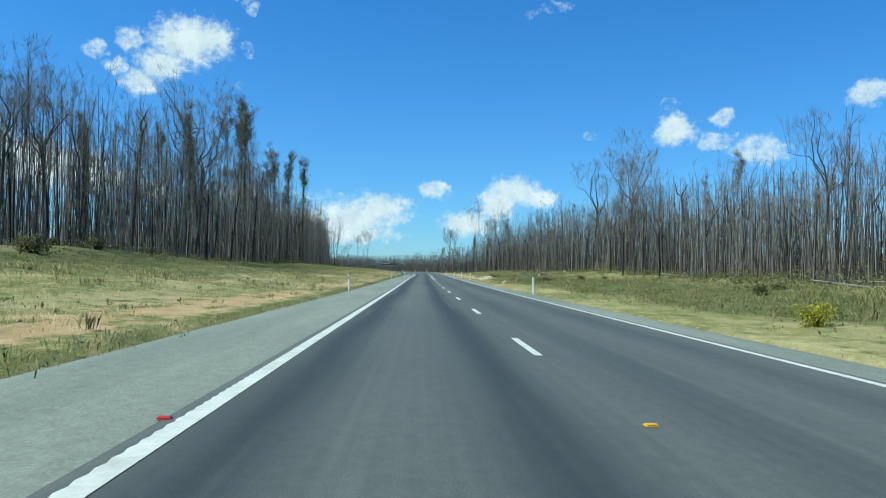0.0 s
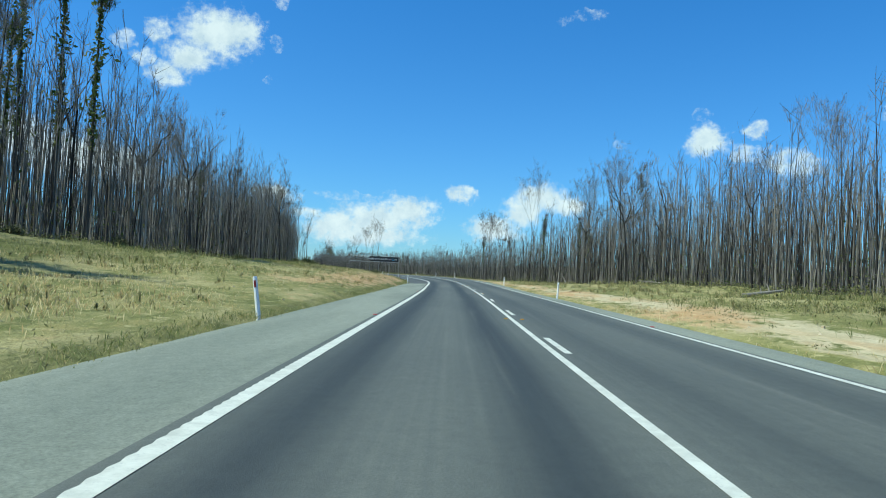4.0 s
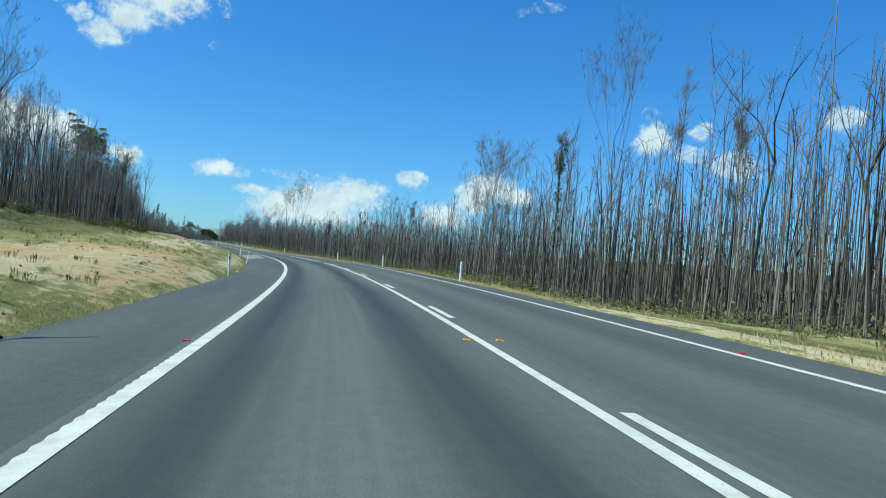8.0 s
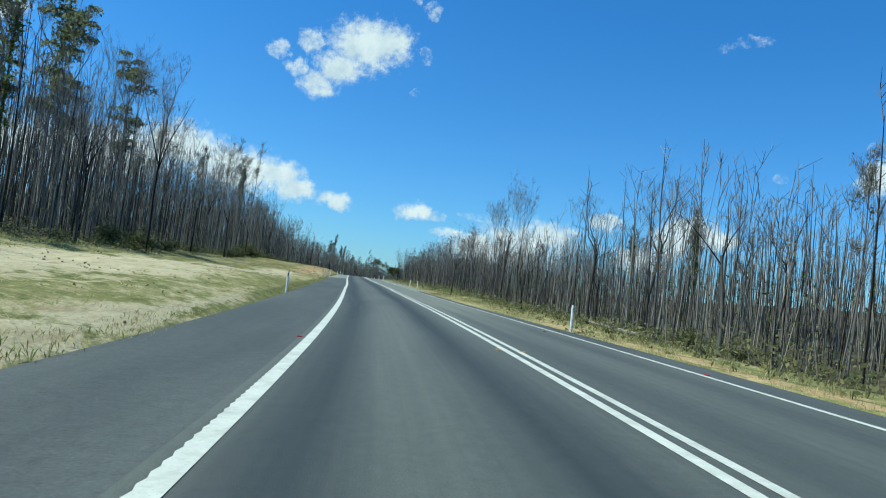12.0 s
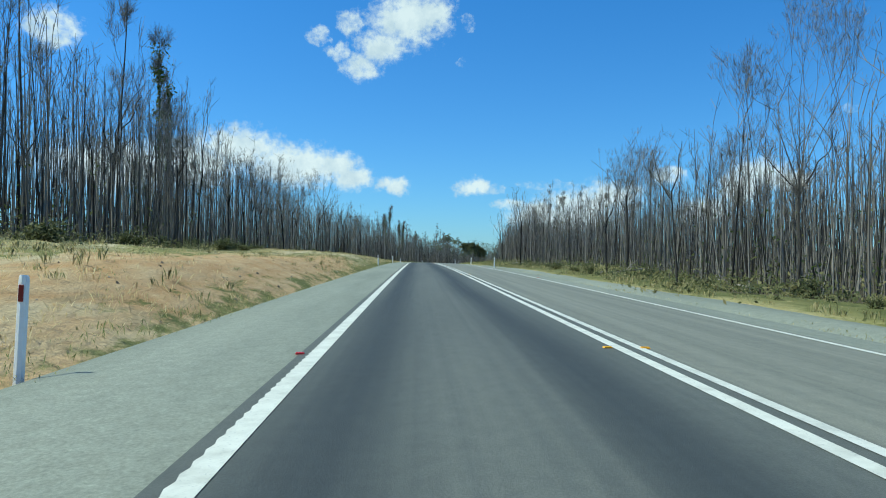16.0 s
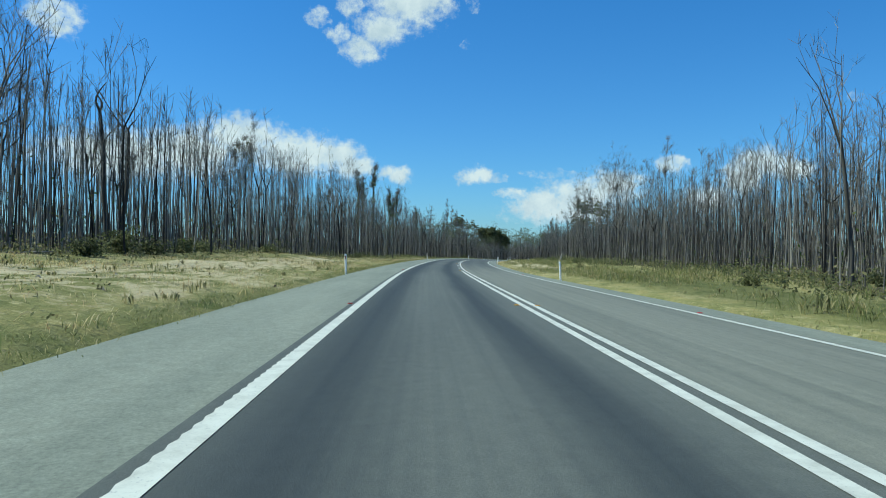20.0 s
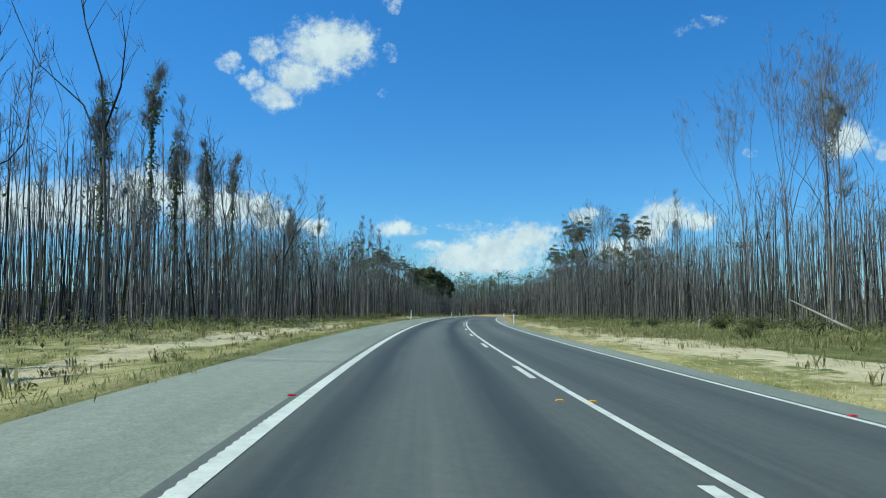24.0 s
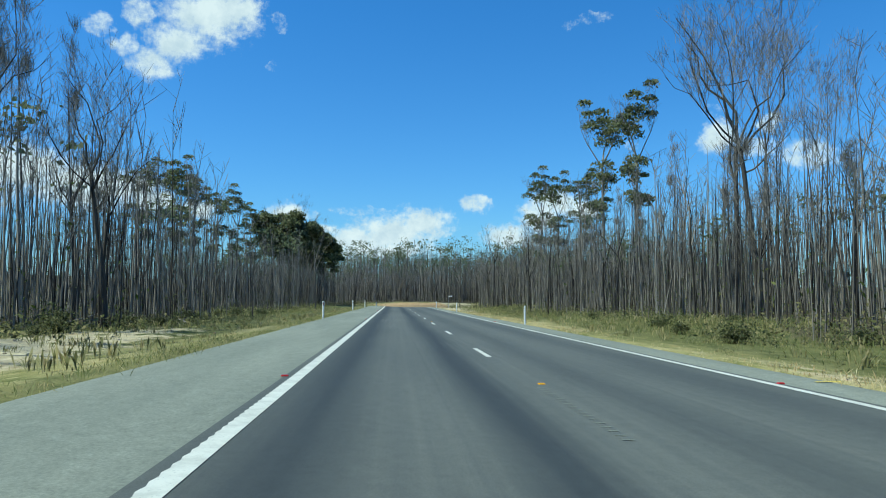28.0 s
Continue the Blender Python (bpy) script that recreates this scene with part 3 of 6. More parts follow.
def plan(s, l):
    """x, y of places given along and across the road; far out the sheet runs on square to the whole."""
    s, l = np.broadcast_arrays(np.asarray(s, float), np.asarray(l, float))
    x, y = np.interp(s, AS, AX[:, 0]), np.interp(s, AS, AX[:, 1])
    rx, ry = np.interp(s, AS, ARIGHT[:, 0]), np.interp(s, AS, ARIGHT[:, 1])
    n = np.hypot(rx, ry)
    near = np.clip(l, -90, 90)
    far = l - near
    return x + rx / n * near + far * 0.978, y + ry / n * near + far * 0.208


def heading(s):
    i = int(np.clip(np.searchsorted(AS, s), 0, len(AS) - 1))
    return math.degrees(math.atan2(-AHEAD[i, 0], AHEAD[i, 1]))


def spot(s, l, up=0.0):
    x, y = plan(s, l)
    return Vector((float(x), float(y), float(ground_z(s, l)) + up))


def mesh_arrays(name, verts, quads, mats, index=None, smooth=False):
    """A mesh straight from arrays of corners and four-cornered faces."""
    verts, quads = np.asarray(verts, np.float32), np.asarray(quads, np.int32)
    me = bpy.data.meshes.new(name)
    me.vertices.add(len(verts))
    me.vertices.foreach_set("co", verts.ravel())
    me.loops.add(quads.size)
    me.loops.foreach_set("vertex_index", quads.ravel())
    me.polygons.add(len(quads))
    me.polygons.foreach_set("loop_start", np.arange(len(quads), dtype=np.int32) * 4)
    me.polygons.foreach_set("loop_total", np.full(len(quads), 4, np.int32))
    if index is not None:
        me.polygons.foreach_set("material_index", np.asarray(index, np.int32))
    me.polygons.foreach_set("use_smooth", np.full(len(quads), smooth, bool))
    for m_ in mats:
        me.materials.append(m_)
    me.update(calc_edges=True)
    return me


def grid_quads(nu, nv):
    i, j = np.meshgrid(np.arange(nu - 1), np.arange(nv - 1), indexing="ij")
    a = i * nv + j
    return np.stack([a, a + nv, a + nv + 1, a + 1], -1).reshape(-1, 4)


def set_uv(me, s, l):
    uv = me.uv_layers.new(name="metres")
    vi = np.empty(len(me.loops), np.int32)
    me.loops.foreach_get("vertex_index", vi)
    uv.data.foreach_set("uv", np.stack([s.ravel()[vi], l.ravel()[vi]], 1).astype(np.float32).ravel())


def strip(name, s, l, z, material, sub=0.0):
    """A sheet over a grid of places along and across the road."""
    S, L = np.meshgrid(s, l, indexing="ij")
    x, y = plan(S, L)
    Z = z(S, L) + sub
    me = mesh_arrays(name, np.stack([x, y, Z], -1).reshape(-1, 3), grid_quads(len(s), len(l))[:, ::-1], [material], smooth=True)
    set_uv(me, S, L)
    return new(name, me), S, L


# bare soil: along, across, half length, half width, amount, share of orange clay
SOIL = [(20, -6.4, 30, 1.5, .6, .8), (80, -6.5, 45, 1.6, .6, .5), (60, -12, 30, 2, .35, .2), (205, -7.0, 52, 2.6, .78, .9), (255, -8.5, 28, 4, .8, .5),
        (318, -9.5, 34, 3.0, .8, .15), (372, -11.5, 36, 4.5, 1.0, .0), (330, -5.2, 70, .8, .7, 0), (430, -9.5, 30, 3.2, .85, .1), (478, -7.2, 24, 3.0, .9, .5),
        (508, -7.0, 30, 2.6, 1.0, .95), (540, -12.5, 50, 2.2, .8, .05), (590, -10.0, 30, 4.0, .75, .15), (560, -7.6, 22, 2.6, .62, .15), (622, -8.6, 26, 3.2, .62, .1), (640, -10.0, 30, 3.0, .6, .05), (706, -8.8, 24, 2.0, .9, .15),
        (752, -8.2, 24, 1.4, .9, .15), (820, -8.6, 20, 2.2, 1.0, .1), (850, -9.5, 16, 2.2, .9, .1), (120, 9.8, 26, 1.8, .9, .35), (165, 9.6, 30, 1.8, .85, .5),
        (215, 9.6, 30, 1.9, .9, .55), (260, 8.2, 30, .9, .7, .2), (335, 8.4, 60, .8, .75, 1.0), (690, 10.6, 34, 2.2, .9, .2), (740, 10.8, 26, 2.2, .9, .1),
        (778, 9.0, 20, 1.2, .7, .3), (830, 8.6, 20, 1.0, .6, .3), (950, 10, 34, 3, .8, .1), (1018, -7.5, 24, 4, 1.2, 1.2), (1058, -9, 22, 5, .7, .15)]
TREES_L = np.array([(-200, -27), (150, -28), (250, -30), (330, -29), (400, -22.5), (560, -22.5), (620, -20), (690, -14.5), (780, -15), (860, -13.5), (1300, -13)], float)
TREES_R = np.array([(-200, 24), (60, 26), (130, 31), (190, 25), (240, 20), (285, 12.5), (400, 12.5), (520, 14), (600, 15.5), (650, 21), (740, 23), (800, 16.5), (1300, 14.5)], float)


def tree_line(s, side):
    t_ = TREES_L if side < 0 else TREES_R
    return np.interp(s, t_[:, 0], t_[:, 1]) + 1.2 * np.sin(np.asarray(s) * 0.11) + 0.8 * np.sin(np.asarray(s) * 0.37 + 2)


def soil_at(S, L):
    sand, clay = np.zeros_like(S), np.zeros_like(S)
    for s, l, ds, dl, amount, c in SOIL:
        g = np.exp(-((S - s) / ds) ** 4) * np.exp(-((L - l) / dl) ** 2) * amount
        clay = np.where(g > sand, c, clay)
        sand = np.maximum(sand, g)
    return sand, clay


def build_land():
    s = np.concatenate([np.arange(S0, 960, 1.5), np.arange(960, S1, 6)])
    l = np.concatenate([-np.geomspace(2600, 40, 16), np.arange(-34, -20, 2.0), np.arange(-20, -4.4, 0.6), [-4.35, -2, 2, 5, 7.3],
                        np.arange(7.7, 20, 0.6), np.arange(20, 36, 2.0), np.geomspace(40, 2600, 16)])
    far_s = np.concatenate([[S0 - 2600, S0 - 700, S0 - 200], s, [S1 + 200, S1 + 700, S1 + 2600]])
    S, L = np.meshgrid(far_s, l, indexing="ij")
    Sc = np.clip(S, S0, S1)
    x, y = plan(Sc, L)
    h0, h1 = AHEAD[0], AHEAD[-1]
    x = x + np.minimum(S - S0, 0) * h0[0] + np.maximum(S - S1, 0) * h1[0]
    y = y + np.minimum(S - S0, 0) * h0[1] + np.maximum(S - S1, 0) * h1[1]
    Z = ground_z(Sc, L)
    me = mesh_arrays("ground", np.stack([x, y, Z], -1).reshape(-1, 3), grid_quads(len(far_s), len(l))[:, ::-1], [GROUND], smooth=True)
    set_uv(me, S, L)
    sand, clay = soil_at(S, L)
    litter = np.clip(np.where(L < 0, tree_line(Sc, -1) - L, L - tree_line(Sc, 1)) / 4 + np.where((L > 0) & (Sc > 240) & (Sc < 690), 0.8, 0.5), 0, 1)
    lush = np.zeros_like(S)                      # greener grass: along, across, half length, half width
    for s_, l_, ds, dl in ((60, 15, 90, 5.5), (760, 15, 75, 4.5), (860, 13, 60, 4), (280, 9.5, 40, 1.5), (560, 11, 110, 2.5), (300, -19, 60, 6), (60, -20, 110, 7), (900, -9, 60, 4)):
        lush = np.maximum(lush, np.exp(-((S - s_) / ds) ** 4) * np.exp(-((L - l_) / dl) ** 2))
    lush = np.maximum(lush, np.exp(-((L - EDGE_L + 0.3) / 0.45) ** 2) * 0.9)
    for key, v in (("sand", sand), ("clay", clay), ("litter", litter), ("lush", lush)):
        at = me.attributes.new(key, "FLOAT", "POINT")
        at.data.foreach_set("value", v.ravel().astype(np.float32))
    tagged(new("ground", me), "grassy and sandy verges running into burnt forest floor", "ground", kind="structure")

    s = np.arange(S0, S1, 1.5)
    road, _, _ = strip("road", s, np.array([-1.75, -1.2, -.5, .3, 1.2, LINE_C, 3, 4, 5, 5.6, 6.1]), lane_z, ASPHALT)
    tagged(road, "two-lane grey asphalt highway with dark wheel tracks", "road", kind="structure")
    for name, a, b, z0, material, label in (
            ("shoulder_left", S0, 204, 0, SEAL, "pale grey gravel-sealed road shoulder"), ("shoulder_curve", 204, 466, 0, SEAL_DARK, "dark asphalt road shoulder on the bend"),
            ("shoulder_far", 466, S1, 0, SEAL, "pale grey gravel-sealed road shoulder with tyre marks")):
        seg = np.linspace(a, b, int((b - a) / 1.5) + 1)
        ob, _, _ = strip(name, seg, np.array([EDGE_L, -3.9, -3, -2.2, -1.7]), lambda S, L: lane_z(S, L) + 0.003 * np.sin(S * 0.9) - np.where(L < -4.2, 0.06, 0.0) - 0.009, material)
        tagged(ob, label, "road shoulder", kind="structure")
    for name, a, b, material in (("shoulder_right", S0, 240, SEAL), ("shoulder_right_curve", 240, 440, SEAL_DARK), ("shoulder_right_far", 440, S1, SEAL)):
        seg = np.linspace(a, b, int((b - a) / 1.5) + 1)
        ob, _, _ = strip(name, seg, np.array([6.06, 6.6, 7.1, EDGE_R]), lambda S, L: lane_z(S, L) - np.where(L > 7.2, 0.06, 0.0) - 0.009, material)
        tagged(ob, "narrow gravel shoulder beside the edge line", "road shoulder", kind="structure")

    seg = np.linspace(321, 340, 14)
    ob, _, _ = strip("shoulder_patch", seg, np.array([-4.2, -3.9, -3, -2.2]), lambda S, L: lane_z(S, L) - 0.001, PATCH)
    tagged(ob, "dusty brown patch of old seal on the shoulder", "road patch", kind="structure")


build_land()
seg = np.linspace(440, 566, 85)
apron, _, _ = strip("gravel_apron", seg, np.array([EDGE_R - 0.02, 7.8, 8.3, 8.8]), lambda S, L: ground_z(S, L) + np.where(L > 8.7, -0.02, 0.04), SEAL)
tagged(apron, "grey gravel spread beyond the sealed shoulder", "road shoulder", kind="structure")
S_, U_ = np.meshgrid(np.linspace(818.2, 826.2, 22), np.linspace(-1, 1, 7), indexing="ij")
half = np.sqrt(np.clip(1 - ((S_ - 822.2) / 4.05) ** 2, 0.01, 1)) * (0.72 + 0.12 * np.sin(S_ * 3.1) + 0.06 * np.sin(S_ * 7.7))
L_ = -2.62 + 0.1 * np.sin(S_ * 1.3) + U_ * half
X_, Y_ = plan(S_, L_)
me_ = mesh_arrays("shoulder_stain", np.stack([X_, Y_, lane_z(S_, L_) + 0.008], -1).reshape(-1, 3), grid_quads(22, 7)[:, ::-1], [SEAL_DARK], smooth=True)
set_uv(me_, S_, L_)
stain = new("shoulder_stain", me_)
tagged(stain, "dark asphalt repair on the pale shoulder", "road patch", kind="structure")


# ---------------------------------------------------------------- painted lines
def line_strip(name, a, b, l, width, label, tooth=0.0):
    s = np.arange(a, b + 0.01, 0.5) if not tooth else np.arange(a, b + 0.01, 0.125)
    if len(s) < 2 or s[-1] < b:
        s = np.append(s, b)
    k = np.arange(len(s)) % 2 < 1
    w0 = l - width / 2 - (tooth * k if tooth else 0)
    S = np.stack([s, s], 1)
    L = np.stack([w0 * np.ones(len(s)), np.full(len(s), l + width / 2)], 1)
    x, y = plan(S, L)
    Z = lane_z(S, L) + 0.006
    me = mesh_arrays(name, np.stack([x, y, Z], -1).reshape(-1, 3), grid_quads(len(s), 2)[:, ::-1], [PAINT])
    return tagged(new(name, me), label, "road marking", kind="structure")


PERIOD, DASH, PHASE = 10.93, 2.9, 11.0       # centre dashes: spacing, length, start of one of them
line_strip("edge_line_left", S0, 1060, LINE_L, 0.175, "worn white profiled edge line", tooth=0.022)
line_strip("edge_line_right", S0, 1060, LINE_R, 0.15, "white painted edge line")
line_strip("barrier_line", 98, 303, LINE_C - 0.1, 0.12, "solid white barrier line")
line_strip("barrier_line", 308.7, 640, LINE_C - 0.13, 0.13, "solid white line of a double barrier line")
line_strip("barrier_line", 308.7, 640, LINE_C + 0.13, 0.13, "solid white line of a double barrier line")
line_strip("barrier_line", 640, 793, LINE_C + 0.1, 0.12, "solid white barrier line")
DASHES = [PHASE + n_ * PERIOD for n_ in range(-9, 27)] + [691.0 + n_ * 11.1 for n_ in range(-4, 27)]
for a in DASHES:
    if 833 < a < 837:                            # worn away
        continue
    off = -0.11 if a < 97 or a > 792 else (0.13 if a < 305 else -0.13)
    line_strip("centre_dash", a, a + DASH, LINE_C + off, 0.13, "short white centre-line dash")

def worn_ribs(a, b, l):
    """What traffic has left of a profiled dash: short raised ribs."""
    V, F = [], []
    for i, s in enumerate(np.arange(a, b, 0.24)):
        S, L = np.array([[s, s], [s + 0.03, s + 0.03]]), np.array([[l - 0.06, l + 0.06]] * 2)
        x, y = plan(S, L)
        V.append(np.stack([x, y, lane_z(S, L) + 0.006], -1).reshape(-1, 3))
        F.append(np.array([[0, 1, 3, 2]])[:, ::-1] + 4 * i)
    me = mesh_arrays("worn_dash", np.concatenate(V), np.concatenate(F), [SEAL])
    tagged(new("worn_dash", me), "worn ribs of an old centre-line dash", "road marking", kind="structure")


worn_ribs(69.0, 72.6, LINE_C - 0.11)
worn_ribs(836.4, 840.6, LINE_C - 0.11)
S_, L_ = np.meshgrid([841.2, 841.28], [6.8, 7.0, 7.25], indexing="ij")
X_, Y_ = plan(S_, L_)
me_ = mesh_arrays("survey_mark", np.stack([X_, Y_, lane_z(S_, L_) + 0.004], -1).reshape(-1, 3), grid_quads(2, 3)[:, ::-1], [YELLOW_PAINT])
tagged(new("survey_mark", me_), "short yellow sprayed line across the gravel shoulder", "road marking", kind="structure")

# ---------------------------------------------------------------- building helpers
def part(name, me, parent, label=""):
    ob = new(name, me)
    ob.parent = parent
    return tagged(ob, label) if label else ob


def bm_mesh(name, bm, material):
    me = bpy.data.meshes.new(name)
    bmesh.ops.recalc_face_normals(bm, faces=bm.faces)
    bm.to_mesh(me)
    bm.free()
    me.materials.append(material)
    return me


def box(bm, x0, x1, y0, y1, z0, z1):
    v = [bm.verts.new((x, y, z)) for z in (z0, z1) for x, y in ((x0, y0), (x1, y0), (x1, y1), (x0, y1))]
    for f in ((0, 3, 2, 1), (4, 5, 6, 7), (0, 1, 5, 4), (1, 2, 6, 5), (2, 3, 7, 6), (3, 0, 4, 7)):
        bm.faces.new([v[i] for i in f])


class Soup:
    """Gathers tubes and leaves as arrays of four-cornered faces."""

    def __init__(self):
        self.v, self.f, self.m, self.n = [], [], [], 0

    def add(self, v, f, m):
        self.v.append(v); self.f.append(f + self.n); self.m.append(np.full(len(f), m, np.int32))
        self.n += len(v)

    def tube(self, pts, radii, sides, m=0):
        pts, radii = np.asarray(pts, float), np.asarray(radii, float)
        t = np.gradient(pts, axis=0)
        t /= np.linalg.norm(t, axis=1)[:, None] + 1e-9
        ref = np.array([1.0, 0.3, 0.0]) if abs(t.mean(0)[0]) < 0.8 else np.array([0.0, 1.0, 0.2])
        a = np.cross(t, ref); a /= np.linalg.norm(a, axis=1)[:, None]
        b = np.cross(t, a)
        w = np.arange(sides) * 2 * math.pi / sides
        ring = pts[:, None] + radii[:, None, None] * (np.cos(w)[None, :, None] * a[:, None] + np.sin(w)[None, :, None] * b[:, None])
        k = len(pts)
        i, j = np.meshgrid(np.arange(k - 1), np.arange(sides), indexing="ij")
        q = np.stack([i * sides + j, i * sides + (j + 1) % sides, (i + 1) * sides + (j + 1) % sides, (i + 1) * sides + j], -1).reshape(-1, 4)
        self.add(ring.reshape(-1, 3), q, m)

    def hairs(self, a, b, width, rng, m=1):
        """Hair-thin twigs from points a to points b."""
        a, b = np.asarray(a, float), np.asarray(b, float)
        e = np.cross(b - a, rng.normal(size=a.shape))
        e *= width / (np.linalg.norm(e, axis=1)[:, None] + 1e-9)
        v = np.stack([a - e, a + e, b + e * .5, b - e * .5], 1).reshape(-1, 3)
        self.add(v, np.arange(4 * len(a)).reshape(-1, 4), m)

    def leaves(self, c, size, rng, m=0, droop=0.0, long=2.2):
        """Small pointed leaves or leaf sprays round the centres c."""
        n = len(c)
        if not n:
            return
        d = rng.normal(size=(n, 3)); d[:, 2] -= droop
        d /= np.linalg.norm(d, axis=1)[:, None]
        e = np.cross(d, rng.normal(size=(n, 3))); e /= np.linalg.norm(e, axis=1)[:, None]
        sz = size * rng.uniform(0.6, 1.4, n)[:, None]
        a, b = d * sz * long * 0.5, e * sz * 0.5
        v = np.stack([c - a, c + b * 0.9 - a * 0.1, c + a, c - b * 0.9 - a * 0.1], 1).reshape(-1, 3)
        self.add(v, np.arange(4 * n).reshape(-1, 4), m)

    def arrays(self):
        return np.concatenate(self.v), np.concatenate(self.f), np.concatenate(self.m)

    def mesh(self, name, mats, smooth=False, turn=None):
        v, f, m = self.arrays()
        if turn is not None:
            f = facing(v, f, turn)
        return mesh_arrays(name, v, f, mats, m, smooth)


def limb(rng, p, d, length, n, wander, up=0.0):
    """A crooked line of n + 1 points from p along d."""
    pts = [np.array(p, float)]
    d = np.array(d, float) / np.linalg.norm(d)
    for _ in range(n):
        d = d + rng.normal(size=3) * wander + np.array([0, 0, up])
        d /= np.linalg.norm(d)
        pts.append(pts[-1] + d * length / n)
    return np.array(pts)


def along(line, u):
    f_ = u * (len(line) - 1)
    i = min(int(f_), len(line) - 2)
    return line[i] + (line[i + 1] - line[i]) * (f_ - i)


def facing(verts, quads, mirror=True):
    """Turns four-cornered leaves and blades so that their upper side is the outer one."""
    v = np.asarray(verts, float)
    n = np.cross(v[quads[:, 2]] - v[quads[:, 0]], v[quads[:, 3]] - v[quads[:, 1]])
    side = np.sign(np.interp(v[quads[:, 0], 1], AX[:, 1], AX[:, 0]) - v[quads[:, 0], 0]) if mirror else 0.0
    back = n[:, 0] * side * 0.45 - n[:, 1] * (0.6 if mirror else 0.0) + n[:, 2] * 0.7 < 0
    out = quads.copy()
    out[back] = out[back][:, ::-1]
    return out


def soft_normals(me, up):
    """Turns the shading of thin blades and leaves towards the sky, as a thick sward scatters light."""
    n = len(me.vertices)
    rng = np.random.default_rng(n)
    v = rng.normal(size=(n // 4, 3)) * 0.35
    v[:, 2] += up
    v = np.repeat(v, 4, 0)[:n]
    v /= np.linalg.norm(v, axis=1)[:, None]
    me.polygons.foreach_set("use_smooth", np.ones(len(me.polygons), bool))
    me.normals_split_custom_set_from_vertices(v.astype(np.float32))
    return me


def clump(leaf, rng, centre, radii, n, size):
    """A cushion of leaves, denser towards its upper skin."""
    d = rng.normal(size=(n, 3))
    d /= np.linalg.norm(d, axis=1)[:, None]
    d[:, 2] = np.where(d[:, 2] < -0.35, -d[:, 2], d[:, 2])
    c = centre + d * np.array(radii) * rng.uniform(0.45, 1.05, n)[:, None]
    leaf.leaves(c, size, rng, 0, droop=0.4, long=2.0)


